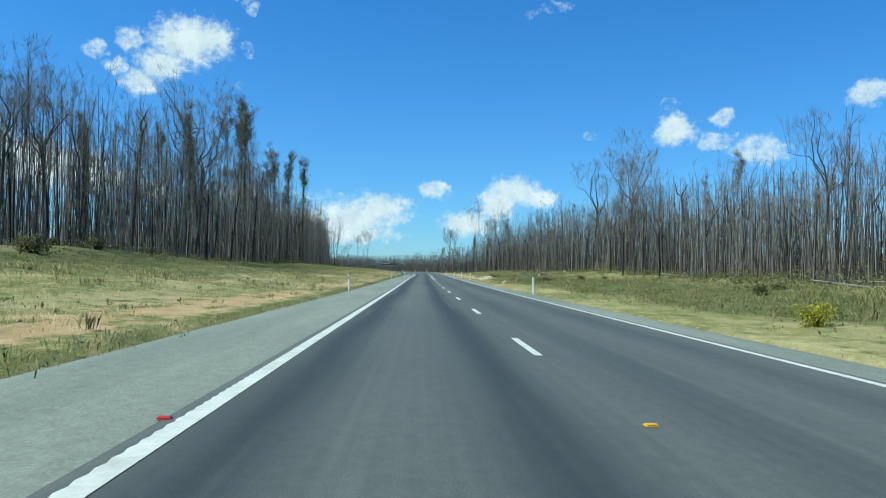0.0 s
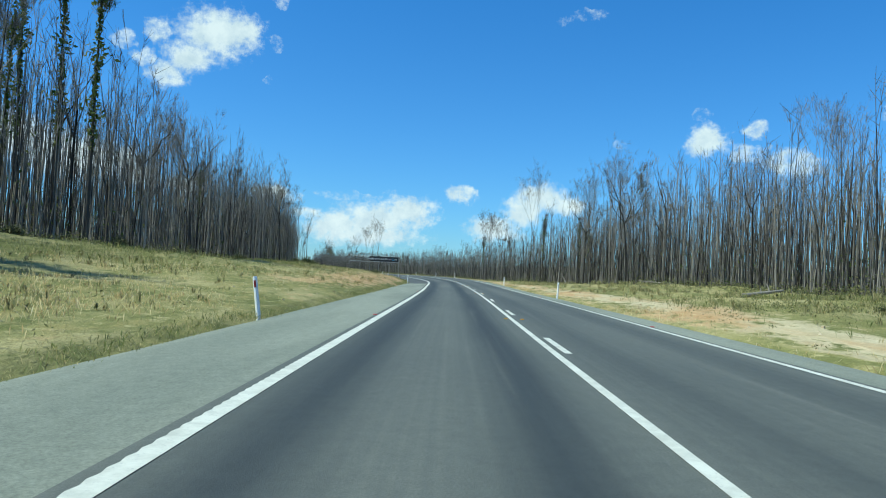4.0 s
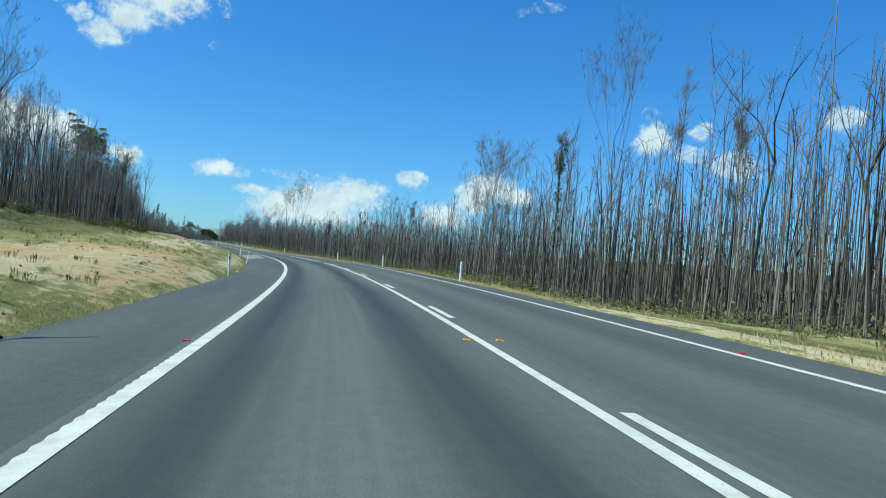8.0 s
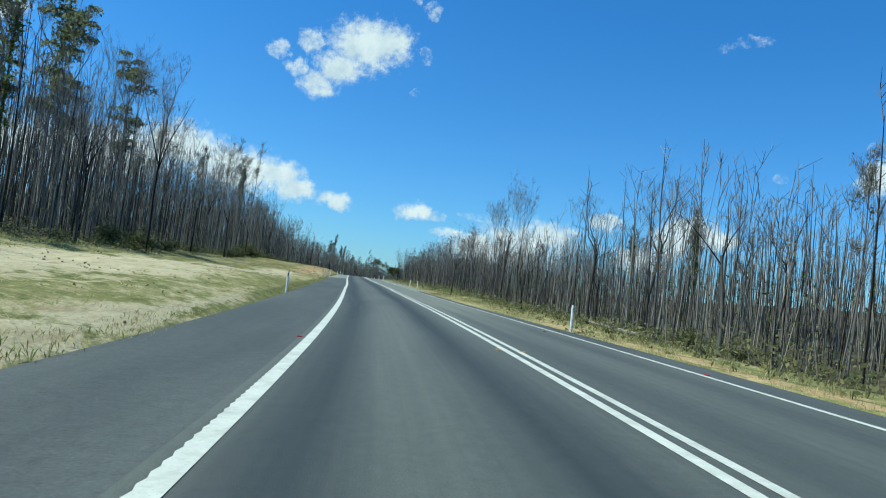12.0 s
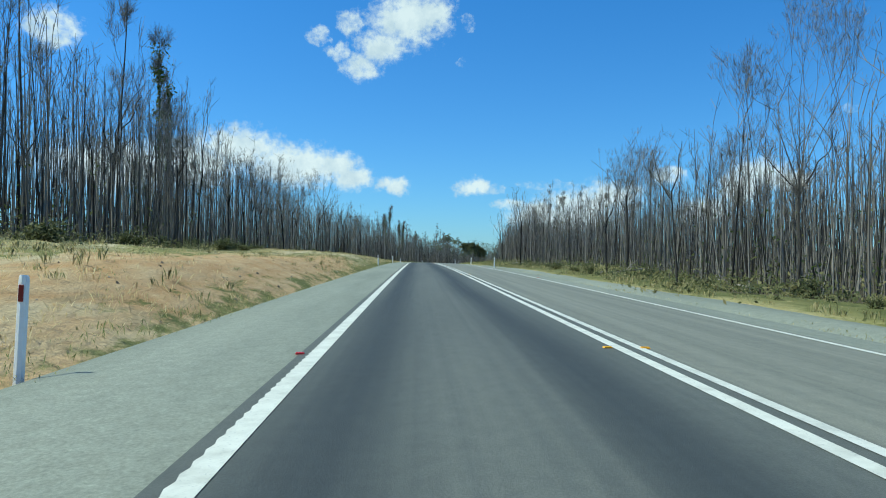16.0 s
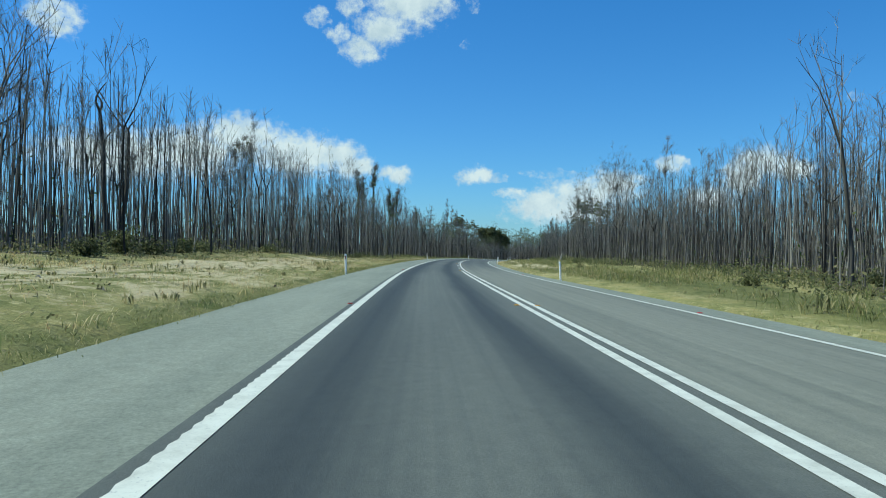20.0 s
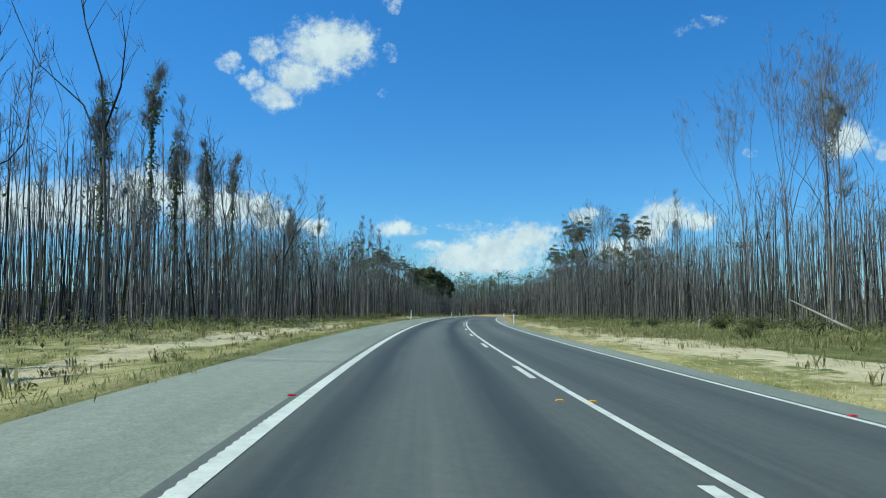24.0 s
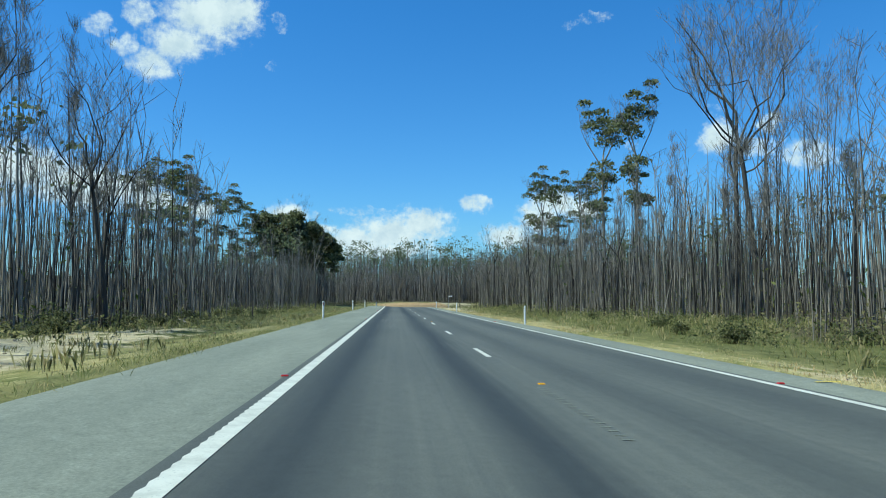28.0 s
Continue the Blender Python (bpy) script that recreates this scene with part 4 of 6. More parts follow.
def grow(rng, height, r0, style):
    """Soups of one gum: wood (bark 0, twigs 1) and leaves."""
    stem, wood, leaf = Soup(), Soup(), Soup()
    k = 9
    share = {"vase": rng.uniform(0.42, 0.55), "fork": 0.55, "crown": 0.7, "round": 0.55, "snag": 0.8}.get(style, 0.93)
    crook = {"fork": 0.05, "snag": 0.05}.get(style, 0.016)
    trunk = limb(rng, (0, 0, -0.3), (rng.normal() * 0.018, rng.normal() * 0.018, 1), height * share, k, crook, 0.04)
    top_r = {"vase": 0.6, "fork": 0.55, "crown": 0.4, "round": 0.6, "snag": 0.5}.get(style, 0.16)
    rr = r0 * (1 - (1 - top_r) * np.linspace(0, 1, k + 1) ** 0.9)
    rr[0] *= 1.35
    stem.tube(trunk, rr, 6, 0)
    tips, arms = [], []
    a0 = rng.uniform(0, 6.28)
    if style == "vase":                          # long steep limbs, spreading like a vase
        nf = int(rng.integers(5, 9))
        for i in range(nf):
            a = a0 + i * 6.28 / nf + rng.normal() * 0.35
            sp = rng.uniform(0.05, 0.24)
            at_ = int(rng.integers(0, 4)) * (i > 1)
            arms.append((trunk[-1 - at_], (math.cos(a) * sp, math.sin(a) * sp, 1), height * ((1 - share) * rng.uniform(0.8, 1.08) + 0.05 * at_), r0 * rng.uniform(0.2, 0.32)))
    elif style in ("fork", "snag", "crown", "round"):
        nf = int(rng.integers(2, 4)) + {"crown": 1, "round": 3, "fork": 2}.get(style, 0)
        for i in range(nf):
            a = a0 + i * 6.28 / nf + rng.normal() * 0.3
            sp = rng.uniform(0.3, 0.75) * {"crown": 1.2, "round": 1.6}.get(style, 1.0)
            low = int(rng.integers(0, 3)) * (i > 0 and style == "fork")
            arms.append((trunk[-1 - low], (math.cos(a) * sp, math.sin(a) * sp, 1), height * ((1 - share) * rng.uniform(0.7, 1.1) + 0.03 * low), r0 * (0.45 if i < 2 else 0.33)))
        for i in range(int(rng.integers(2, 5))):
            a = rng.uniform(0, 6.28)
            arms.append((trunk[int(rng.uniform(0.5, 0.95) * k)], (math.cos(a) * 0.9, math.sin(a) * 0.9, 0.8), height * rng.uniform(0.08, 0.2), r0 * 0.25))
    else:
        for i in range(int(rng.integers(6, 10))):
            u = rng.uniform(0.5, 0.98)
            a = rng.uniform(0, 6.28)
            sp = rng.uniform(0.2, 0.6)
            arms.append((along(trunk, u), (math.cos(a) * sp, math.sin(a) * sp, 1), height * rng.uniform(0.07, 0.22) * (1.25 - 0.5 * u), r0 * 0.24))
    for p, d, ln, r in arms:
        pts = limb(rng, p, d, ln, 6, 0.27 if style in ("fork", "snag") else 0.14, 0.07)
        wood.tube(pts, np.linspace(r, r * 0.22, len(pts)), 4, 0 if r > r0 * 0.28 and (style in ("fork", "snag") or rng.random() < 0.4) else 1)
        if style == "snag" and rng.random() < 0.7:
            continue
        for j in range(int(rng.integers(5, 9))):
            u = rng.uniform(0.5 if style == "vase" else 0.3, 1.0)
            q = along(pts, u)
            a = rng.uniform(0, 6.28)
            sp = rng.uniform(0.12, 0.38) if style == "vase" else 0.6
            tw = limb(rng, q, (math.cos(a) * sp, math.sin(a) * sp, 1), ln * rng.uniform(0.2, 0.45), 2, 0.13, 0.05)
            wood.tube(tw, np.linspace(max(0.012, r * 0.26), 0.008, len(tw)), 3, 1)
            tips.append(tw[-1])
            for _ in range(2):
                a = rng.uniform(0, 6.28)
                t2 = limb(rng, tw[1], (math.cos(a) * 0.5, math.sin(a) * 0.5, 1), ln * rng.uniform(0.12, 0.28), 2, 0.2)
                wood.tube(t2, np.linspace(0.011, 0.006, len(t2)), 3, 1)
                tips.append(t2[-1])
    tips = np.array(tips) if tips else np.zeros((1, 3)) + trunk[-1]
    q = np.repeat(tips, 9, 0)                    # brooms of hair-thin twigs at the tips
    q = q + rng.normal(size=q.shape) * 0.1
    out = q * (1, 1, 0)
    out /= np.linalg.norm(out, axis=1)[:, None] + 1e-6
    wood.hairs(q, q + out * rng.uniform(0, 0.3, (len(q), 1)) + rng.normal(size=q.shape) * (0.2, 0.2, 0.1) + np.stack([np.zeros(len(q)), np.zeros(len(q)), rng.uniform(0.15, 0.8, len(q))], 1), 0.009, rng)
    if style == "brush":                         # leafy shoots sleeve the trunk and stouter limbs
        for u in np.arange(rng.uniform(0.3, 0.5), 1.0, 0.014):
            w_ = max(0.1, 0.3 + 0.26 * math.sin(u * 31 + height) + 0.14 * math.sin(u * 67)) * (0.7 if u > 0.93 else 1.0)
            c = along(trunk, u) + rng.normal(size=(13, 3)) * np.array([w_, w_, 0.22]) * 0.5
            leaf.leaves(c, 0.16, rng, 0, droop=0.3)
        for p, d, ln, r in arms[:4]:
            c = p + np.outer(rng.uniform(0.1, 0.8, 40), np.array(d) * ln) + rng.normal(size=(40, 3)) * 0.3
            leaf.leaves(c, 0.15, rng, 0, droop=0.3)
    elif style == "crown":                       # flat cushions of adult leaves at the limb ends
        for q in tips[rng.permutation(len(tips))[:24]]:
            w_ = rng.uniform(0.6, 1.3)
            clump(leaf, rng, q * (0.85, 0.85, 1) + rng.normal(size=3) * (0.3, 0.3, 0.35), (w_, w_, w_ * rng.uniform(0.45, 0.75)), int(140 * w_), 0.16)
    elif style == "round":                       # a deep rounded crown of many cushions
        for i in range(46):
            d = rng.normal(size=3)
            d[2] = abs(d[2]) * 1.1 - 0.45
            d /= np.linalg.norm(d)
            w_ = rng.uniform(1.0, 1.75)
            c = along(trunk, 1.0) * (1, 1, 0) + np.array([0, 0, height * 0.68]) + d * np.array([0.27, 0.27, 0.28]) * height * rng.uniform(0.75, 1.0)
            clump(leaf, rng, c, (w_, w_, w_ * 0.8), int(150 * w_), 0.28)
    elif style == "fringe":                      # a few dull leaves at the tips
        for q in tips[rng.permutation(len(tips))[:12]]:
            leaf.leaves(q + rng.normal(size=(10, 3)) * 0.3, 0.12, rng, 0, droop=0.4)
    return stem, wood, leaf


def tree_thing(seed, height, r0, style, label, cat="tree"):
    rng = np.random.default_rng(seed)
    stem, wood, leaf = grow(rng, height, r0, style)
    top = tagged(new("gum_tree" if style in ("crown", "round") else "burnt_gum_tree"), label, cat, "burnt forest edge trees")
    bark = CHAR if style in ("fork", "snag", "pole", "brush") else BARK
    part("trunk", stem.mesh("trunk", [bark], True), top, "fire-blackened trunk" if bark is CHAR else "grey scorched trunk")
    part("bare_crown", wood.mesh("bare_crown", [bark, TWIG], True), top, "bare limbs ending in fine twigs")
    if leaf.n:
        full = style in ("crown", "round")
        me = leaf.mesh("leaves", [REGROWTH if style == "brush" else LEAF], turn=False if full else None)
        part("crown", soft_normals(me, 0.45) if full else me, top)
    return top


# ---------------------------------------------------------------- forest
HEIGHT_L = np.array([(-200, 10), (45, 11), (95, 15.5), (250, 15), (330, 13.5), (560, 12.5), (640, 11), (720, 10.5), (860, 10.5), (900, 9), (930, 8), (968, 8), (1000, 7), (1020, 8.5), (1040, 10.5), (1070, 13), (1110, 15), (1300, 15)], float)
HEIGHT_R = np.array([(-200, 9), (60, 10), (130, 13.5), (222, 15), (250, 14), (266, 11), (284, 9), (310, 7.8), (540, 8.3), (620, 9.5), (700, 10.5), (780, 9.8), (830, 10), (870, 11.5), (1300, 11.5)], float)


def stand(s, side):
    """Usual height of the trees."""
    t_ = HEIGHT_L if side < 0 else HEIGHT_R
    return np.interp(s, t_[:, 0], t_[:, 1]) * (1.35 if side < 0 else 1.14)


def build_forest():
    rng = np.random.default_rng(7)
    kinds = [("pole", 17, .1, "slim fire-blackened gum trunk with bare steep twigs"), ("vase", 18, .125, "burnt gum with long steep bare limbs and feathery twig tips"),
             ("vase", 15, .08, "slender burnt gum spreading into a fan of bare twigs"), ("fork", 16, .18, "charred gum forking into bare crooked limbs"),
             ("fork", 18, .21, "large burnt gum with forked bare grey crown"), ("snag", 14, .25, "broken charred trunk with a few crooked stubs"),
             ("brush", 18, .14, "charred gum sleeved in green regrowth shoots"), ("brush", 15, .14, "burnt gum with leafy shoots along its trunk"),
             ("fringe", 17, .11, "charred gum with a few dull leaves still on it"), ("crown", 18, .2, "gum with umbrella-shaped green leaf clumps on bare limbs"),
             ("round", 17, .22, "gum with a deep rounded dark green crown"), ("vase", 20, .145, "tall burnt gum with several stems and a bare twig crown")]
    protos = []
    for i, (style, h, r, label) in enumerate(kinds):
        protos.append(tree_thing(100 + i, h, r, style, label))
    used = set()

    def put(k, s, l, high):
        sc = high / kinds[k][1]
        m_ = Matrix.Translation(spot(s, l)) @ pose(0, 0, 0, rng.normal() * 0.8, rng.normal() * 0.8, rng.uniform(0, 360)) @ Matrix.Diagonal((sc, sc, sc * rng.uniform(0.96, 1.04), 1))
        if k not in used:
            used.add(k)
            protos[k].matrix_world = m_
            return
        ob = copy_thing(protos[k], m_)
        ob.matrix_basis = m_

    # landmark trees: kind, along, across, height
    for k, s, l, high in (
            (5, 77, -30, 17), (3, 64, -29, 14.5), (4, 58, -29, 15), (3, 51, -29, 14), (8, 91, -29.5, 19), (3, 98, -30, 24), (4, 104, -31, 26),
            (6, 137, -33, 31), (8, 133, -34, 29), (6, 140, -35, 30), (8, 128, -34, 27), (8, 185, -44, 26), (8, 181, -38, 24.5), (6, 180, -36, 28), (6, 180, -33, 27), (6, 178, -29, 26), (8, 168, -35, 22),
            (4, 151, 36, 24), (3, 121, 36, 22), (1, 156, 45, 25), (3, 98, 30, 14.5), (4, 49, 28, 12), (3, 112, 33, 17), (11, 228, 26, 18), (11, 239, 26, 17.5), (4, 213, 24, 17), (8, 214, 25.5, 16), (4, 288, -34, 17), (1, 300, -34, 16), (2, 304, -33, 15),
            (9, 400, -30, 18), (9, 408, -31, 19.5), (9, 416, -30, 20), (9, 432, -31, 21), (9, 438, -35, 24), (9, 452, -31, 22), (11, 319, 39, 28), (1, 346, 34, 19.5), (2, 343, 33, 18), (3, 333, 30, 13), (5, 345, 15, 8), (3, 474, 17, 10),
            (11, 550, 39.5, 26), (1, 557, 38, 24), (11, 545, 42, 25), (3, 627, 45, 22), (3, 600, 36, 18), (2, 541, 20, 10), (1, 537, 20, 10), (0, 541, -28, 26), (0, 530, -30, 25), (6, 573, -35, 27), (7, 581, -37, 25), (4, 562, -30, 17), (3, 560, -31, 16), (4, 660, -41, 26), (4, 642, -30, 15), (5, 642, -22, 12),
            (3, 628, 20, 7.5), (3, 702, -24, 13), (6, 724, -18, 15.5), (6, 777, -27, 23), (7, 770, -28, 20), (7, 763, -19, 14.5), (7, 784, -24, 19), (6, 791, -24, 18.5), (7, 809, -22, 15.5), (11, 786, 35, 24), (1, 780, 36, 22), (11, 792, 33, 22), (0, 775, 34, 21),
            (11, 755, 24, 15), (8, 753, 24, 14), (9, 850, 26, 12), (4, 884, 28, 26), (3, 879, 24, 22), (1, 889, 31, 26), (9, 922, 27, 26), (9, 916, 29, 25), (9, 948, 24, 21), (9, 940, 25, 19), (9, 934, 27, 20), (9, 871, 33, 21), (9, 864, 36, 20),
            (0, 843, -18, 15.5), (0, 849, -18, 16.5), (0, 846, -20, 15), (0, 858, -18, 17), (0, 866, -19, 17), (0, 872, -18, 16), (0, 883, -26, 22), (9, 920, -31, 18.5), (9, 930, -30, 20), (9, 937, -30.5, 20), (9, 944, -31, 19.5), (9, 951, -29, 18),
            (9, 947, -25, 18), (9, 953, -23, 16.5), (10, 957, -19.5, 16.8), (10, 963, -17.5, 17), (10, 970, -15.8, 15), (10, 977, -15.5, 13), (10, 974, -22, 16.5)):
        put(k, s, l, high)
    # the first row of the forest edge
    for side in (-1, 1):
        s = -6.0
        while s < 900:
            s += rng.uniform(5.2, 10.5)
            l = float(tree_line(s, side)) + side * rng.choice([rng.uniform(0.3, 3.0), rng.uniform(3.0, 14.0)])
            shoots = .035 if s < 815 else 0
            w_ = [.36, .08, .12, .15, .06, .05, shoots, shoots, .2 if s < 150 else .08, .0, .0, .06]
            k = int(rng.choice(len(kinds), p=np.array(w_) / sum(w_)))
            put(k, s, l, stand(s, side) * rng.uniform(0.62, 1.02))

    # the mass of the forest behind, thousands of poles
    def mass(name, pro, cell, d0, d1, label, seed, s0=-70, s1=1120, mats=(BARK, TWIG), tall=1.0, sides=(-1, 1)):
        g = np.random.default_rng(seed)
        s_, d_ = np.meshgrid(np.arange(s0, s1, cell), np.arange(d0, d1, cell), indexing="ij")
        V, F, M, P, n = [], [], [], [], 0
        for side in sides:
            n_ = s_.size
            s = s_.ravel() + g.uniform(-.6, .6, n_) * cell
            l = tree_line(s, side) + side * (d_.ravel() + g.uniform(-.6, .6, n_) * cell)
            thin = np.where((side < 0) & (s < 950) & (d_.ravel() > 6), np.where((s > 585) & (s < 740), 0.36, 0.24), 0.0)   # open stand, sky between the stems
            keep = g.random(n_) > 0.1 + 0.25 * (lumps(s, l, 0.08) > 0.45) + thin
            s, l = s[keep], l[keep]
            x, y = plan(s, l)
            z = ground_z(s, l)
            H = stand(s, side) * g.choice([0.5, 0.58, 0.66, 0.72, 0.8, 0.97], len(s)) * g.uniform(0.88, 1.08, len(s)) * tall
            for i in range(len(s)):
                v, f, m_, h0 = pro[int(g.integers(len(pro)))]
                a, sc = g.uniform(0, 6.28), H[i] / h0
                wd = sc ** 0.6
                c, q = math.cos(a) * wd, math.sin(a) * wd
                e = g.normal(size=2) * 0.012
                V.append(np.stack([v[:, 0] * c - v[:, 1] * q + v[:, 2] * e[0] + x[i], v[:, 0] * q + v[:, 1] * c + v[:, 2] * e[1] + y[i], v[:, 2] * sc + z[i]], 1))
                F.append(f + n); M.append(m_); n += len(v)
        me = mesh_arrays(name, np.concatenate(V), np.concatenate(F), mats, np.concatenate(M), True)
        tagged(new(name, me), label, "forest", kind="stuff")

    g = np.random.default_rng(9)
    near, deep, back, leafy, thicket, wide = [], [], [], [], [], []
    for i in range(26):                          # straight poles, each with a small fan of twigs on top
        sp = Soup()
        h = g.uniform(10, 13)
        pts = limb(g, (0, 0, -.3), (g.normal() * .015, g.normal() * .015, 1), h * .88, 3, 0.022, 0.03)
        sp.tube(pts, np.array([.056, .045, .034, .012]) * g.uniform(.4, 1.2), 3, 0)
        for k in range(4):
            a = g.uniform(0, 6.28)
            sp_ = g.uniform(.12, .42)
            q = along(pts, g.uniform(.55, 1.0))
            b = limb(g, q, (math.cos(a) * sp_, math.sin(a) * sp_, 1), h * g.uniform(.09, .2), 1, .08)
            sp.tube(b, [.02, .009], 3, 1)
            w_ = g.uniform(.35, 1, (5, 1))
            q = b[0] * (1 - w_) + b[1] * w_
            sp.hairs(q, q + g.normal(size=(5, 3)) * (.32, .32, .15) + (0, 0, .6), .014, g)
        near.append((*sp.arrays(), h))
    for i in range(14):                          # plain stems of the inner forest
        sp = Soup()
        h = g.uniform(11, 14)
        pts = limb(g, (0, 0, -.3), (g.normal() * .02, g.normal() * .02, 1), h, 2, 0.02, .03)
        sp.tube(pts, np.array([.075, .058, .022]) * g.uniform(.5, 1.2), 3, 0)
        q = along(pts, .9) + g.normal(size=(7, 3)) * (.12, .12, .7)
        sp.hairs(q, q + g.normal(size=(7, 3)) * (.45, .45, .15) + (0, 0, .8), .014, g)
        back.append((*sp.arrays(), h))
    for i in range(8):                           # stouter spreading gums among the poles
        sp = Soup()
        h = 13.0
        pts = limb(g, (0, 0, -.3), (g.normal() * .03, g.normal() * .03, 1), h * .55, 4, 0.04, 0.03)
        sp.tube(pts, np.array([.125, .105, .09, .08, .07]) * g.uniform(.6, 1.15), 5, 0)
        for k in range(int(g.integers(3, 6))):
            a = g.uniform(0, 6.28)
            b = limb(g, along(pts, g.uniform(.7, 1.0)), (math.cos(a) * .34, math.sin(a) * .34, 1), h * g.uniform(.3, .46), 3, .19, .06)
            sp.tube(b, [.05, .038, .024, .01], 3, 0 if g.random() < .5 else 1)
            for j in range(4):
                a = g.uniform(0, 6.28)
                tw = limb(g, along(b, g.uniform(.35, 1.0)), (math.cos(a) * .4, math.sin(a) * .4, 1), g.uniform(.7, 1.7), 1, .1)
                sp.tube(tw, [.018, .007], 3, 1)
                q = np.repeat(tw[1:], 6, 0) + g.normal(size=(6, 3)) * .1
                sp.hairs(q, q + g.normal(size=(6, 3)) * (.25, .25, .12) + (0, 0, .45), .010, g)
        wide.append((*sp.arrays(), h))
    for i in range(10):
        sp = Soup()
        h = g.uniform(15, 19)
        pts = limb(g, (0, 0, -.3), (g.normal() * .025, g.normal() * .025, 1), h, 3, 0.03, .03)
        sp.tube(pts, np.array([.11, .09, .065, .02]) * g.uniform(.6, 1.3), 3, 0)
        for k in range(2):
            a = g.uniform(0, 6.28)
            b = limb(g, pts[2] * g.uniform(0.75, 1.2), (math.cos(a) * .3, math.sin(a) * .3, 1), h * g.uniform(.15, .3), 1, .1)
            sp.tube(b, [.03, .01], 3, 1)
        deep.append((*sp.arrays(), h))
        sp2 = Soup()
        sp2.tube(pts, [.15, .12, .09, .04], 4, 0)
        top = pts[-1] * np.array([1, 1, .9])
        for k in range(7):
            c = top + g.normal(size=3) * (1.3, 1.3, 1.2)
            sp2.leaves(c + g.normal(size=(16, 3)) * (.75, .75, .38), 0.36, g, 2, droop=.3, long=1.5)
        leafy.append((*sp2.arrays(), h))
        sp3 = Soup()                             # scorched saplings with low regrowth
        for k in range(5):
            o = g.normal(size=2) * .9
            sp3.tube(limb(g, (*o, -.2), (g.normal() * .07, g.normal() * .07, 1), g.uniform(3.5, 8), 1, .03), [.035, .012], 3, 0)
        c = np.stack([g.normal(size=34) * 1.1, g.normal(size=34) * 1.1, g.uniform(.05, 1, 34) ** 2.2 * 2.6], 1)
        sp3.leaves(c, .1, g, 1, long=2.2)
        thicket.append((*sp3.arrays(), 8.0))
    saplings = []
    for i in range(16):                          # thin whips between the poles, some with young leaves
        sp = Soup()
        pts = limb(g, (0, 0, -.2), (g.normal() * .05, g.normal() * .05, 1), g.uniform(5.5, 9), 1, .02)
        sp.tube(pts, [.032, .01], 3, 0)
        if i % 2:
            c = np.outer(g.uniform(.15, .75, 9), pts[1]) + g.normal(size=(9, 3)) * (.16, .16, .1)
            sp.leaves(c, .1, g, 1, droop=.2)
        saplings.append((*sp.arrays(), 9.0))
    mass("burnt_saplings", saplings, 1.9, 0.6, 17, "thin scorched saplings between the poles, some in young leaf", 31, s0=-20, s1=960, mats=(BARK, REGROWTH), tall=0.85)
    mass("burnt_saplings_bend", saplings, 1.5, 0.6, 22, "dense thin saplings behind the outside of the bend", 32, s0=225, s1=560, mats=(BARK, REGROWTH), tall=1.05, sides=(1,))
    mass("burnt_forest", near, 1.27, 0.3, 8.5, "dense stand of fire-blackened gum poles with bare twigs", 21)
    mass("burnt_forest_behind", back, 1.45, 8.0, 33, "deep stand of charred gum trunks behind the edge", 22, tall=1.0)
    mass("burnt_forest_edge", wide, 6.6, 0.8, 13, "spreading leafless gums standing among the charred poles", 27, tall=1.1, mats=(CHAR, TWIG))
    mass("burnt_thicket", thicket, 3.8, 3, 26, "scorched saplings and low regrowth inside the forest", 23, tall=0.8, mats=(BARK, REGROWTH))
    mass("burnt_forest_bend", deep, 1.7, 4.0, 46, "dense charred trunks closing the view round the next bend", 28, s0=985, s1=1150, tall=1.0)
    mass("green_topped_forest", leafy, 6.5, 5, 24, "burnt gums with sparse olive crowns near the road's end", 26, s0=800, s1=1000, mats=(BARK, TWIG, LEAF), tall=0.92)
    mass("green_forest_ahead", leafy, 4.2, 8, 60, "green-crowned gums among burnt trunks round the next bend", 25, s0=985, s1=1180, mats=(BARK, TWIG, LEAF), tall=1.1)


build_forest()


# ---------------------------------------------------------------- scrub and grass
def bush_thing(seed, label, leaf_material=BUSH):
    rng = np.random.default_rng(seed)
    wood, leaf = Soup(), Soup()
    for i in range(7):
        a = rng.uniform(0, 6.28)
        pts = limb(rng, (0, 0, -0.05), (math.cos(a) * 0.7, math.sin(a) * 0.7, 1), rng.uniform(0.7, 1.3), 3, 0.2)
        wood.tube(pts, np.linspace(0.03, 0.01, 4), 4, 0)
        for q in pts[1:]:
            leaf.leaves(q + rng.normal(size=(58, 3)) * (0.29, 0.29, 0.22), 0.085, rng, 0)
    top = tagged(new("bush"), label, "bush", "roadside bushes")
    part("stems", wood.mesh("stems", [TWIG], True), top)
    part("foliage", soft_normals(leaf.mesh("foliage", [leaf_material], turn=False), 0.5), top)
    return top


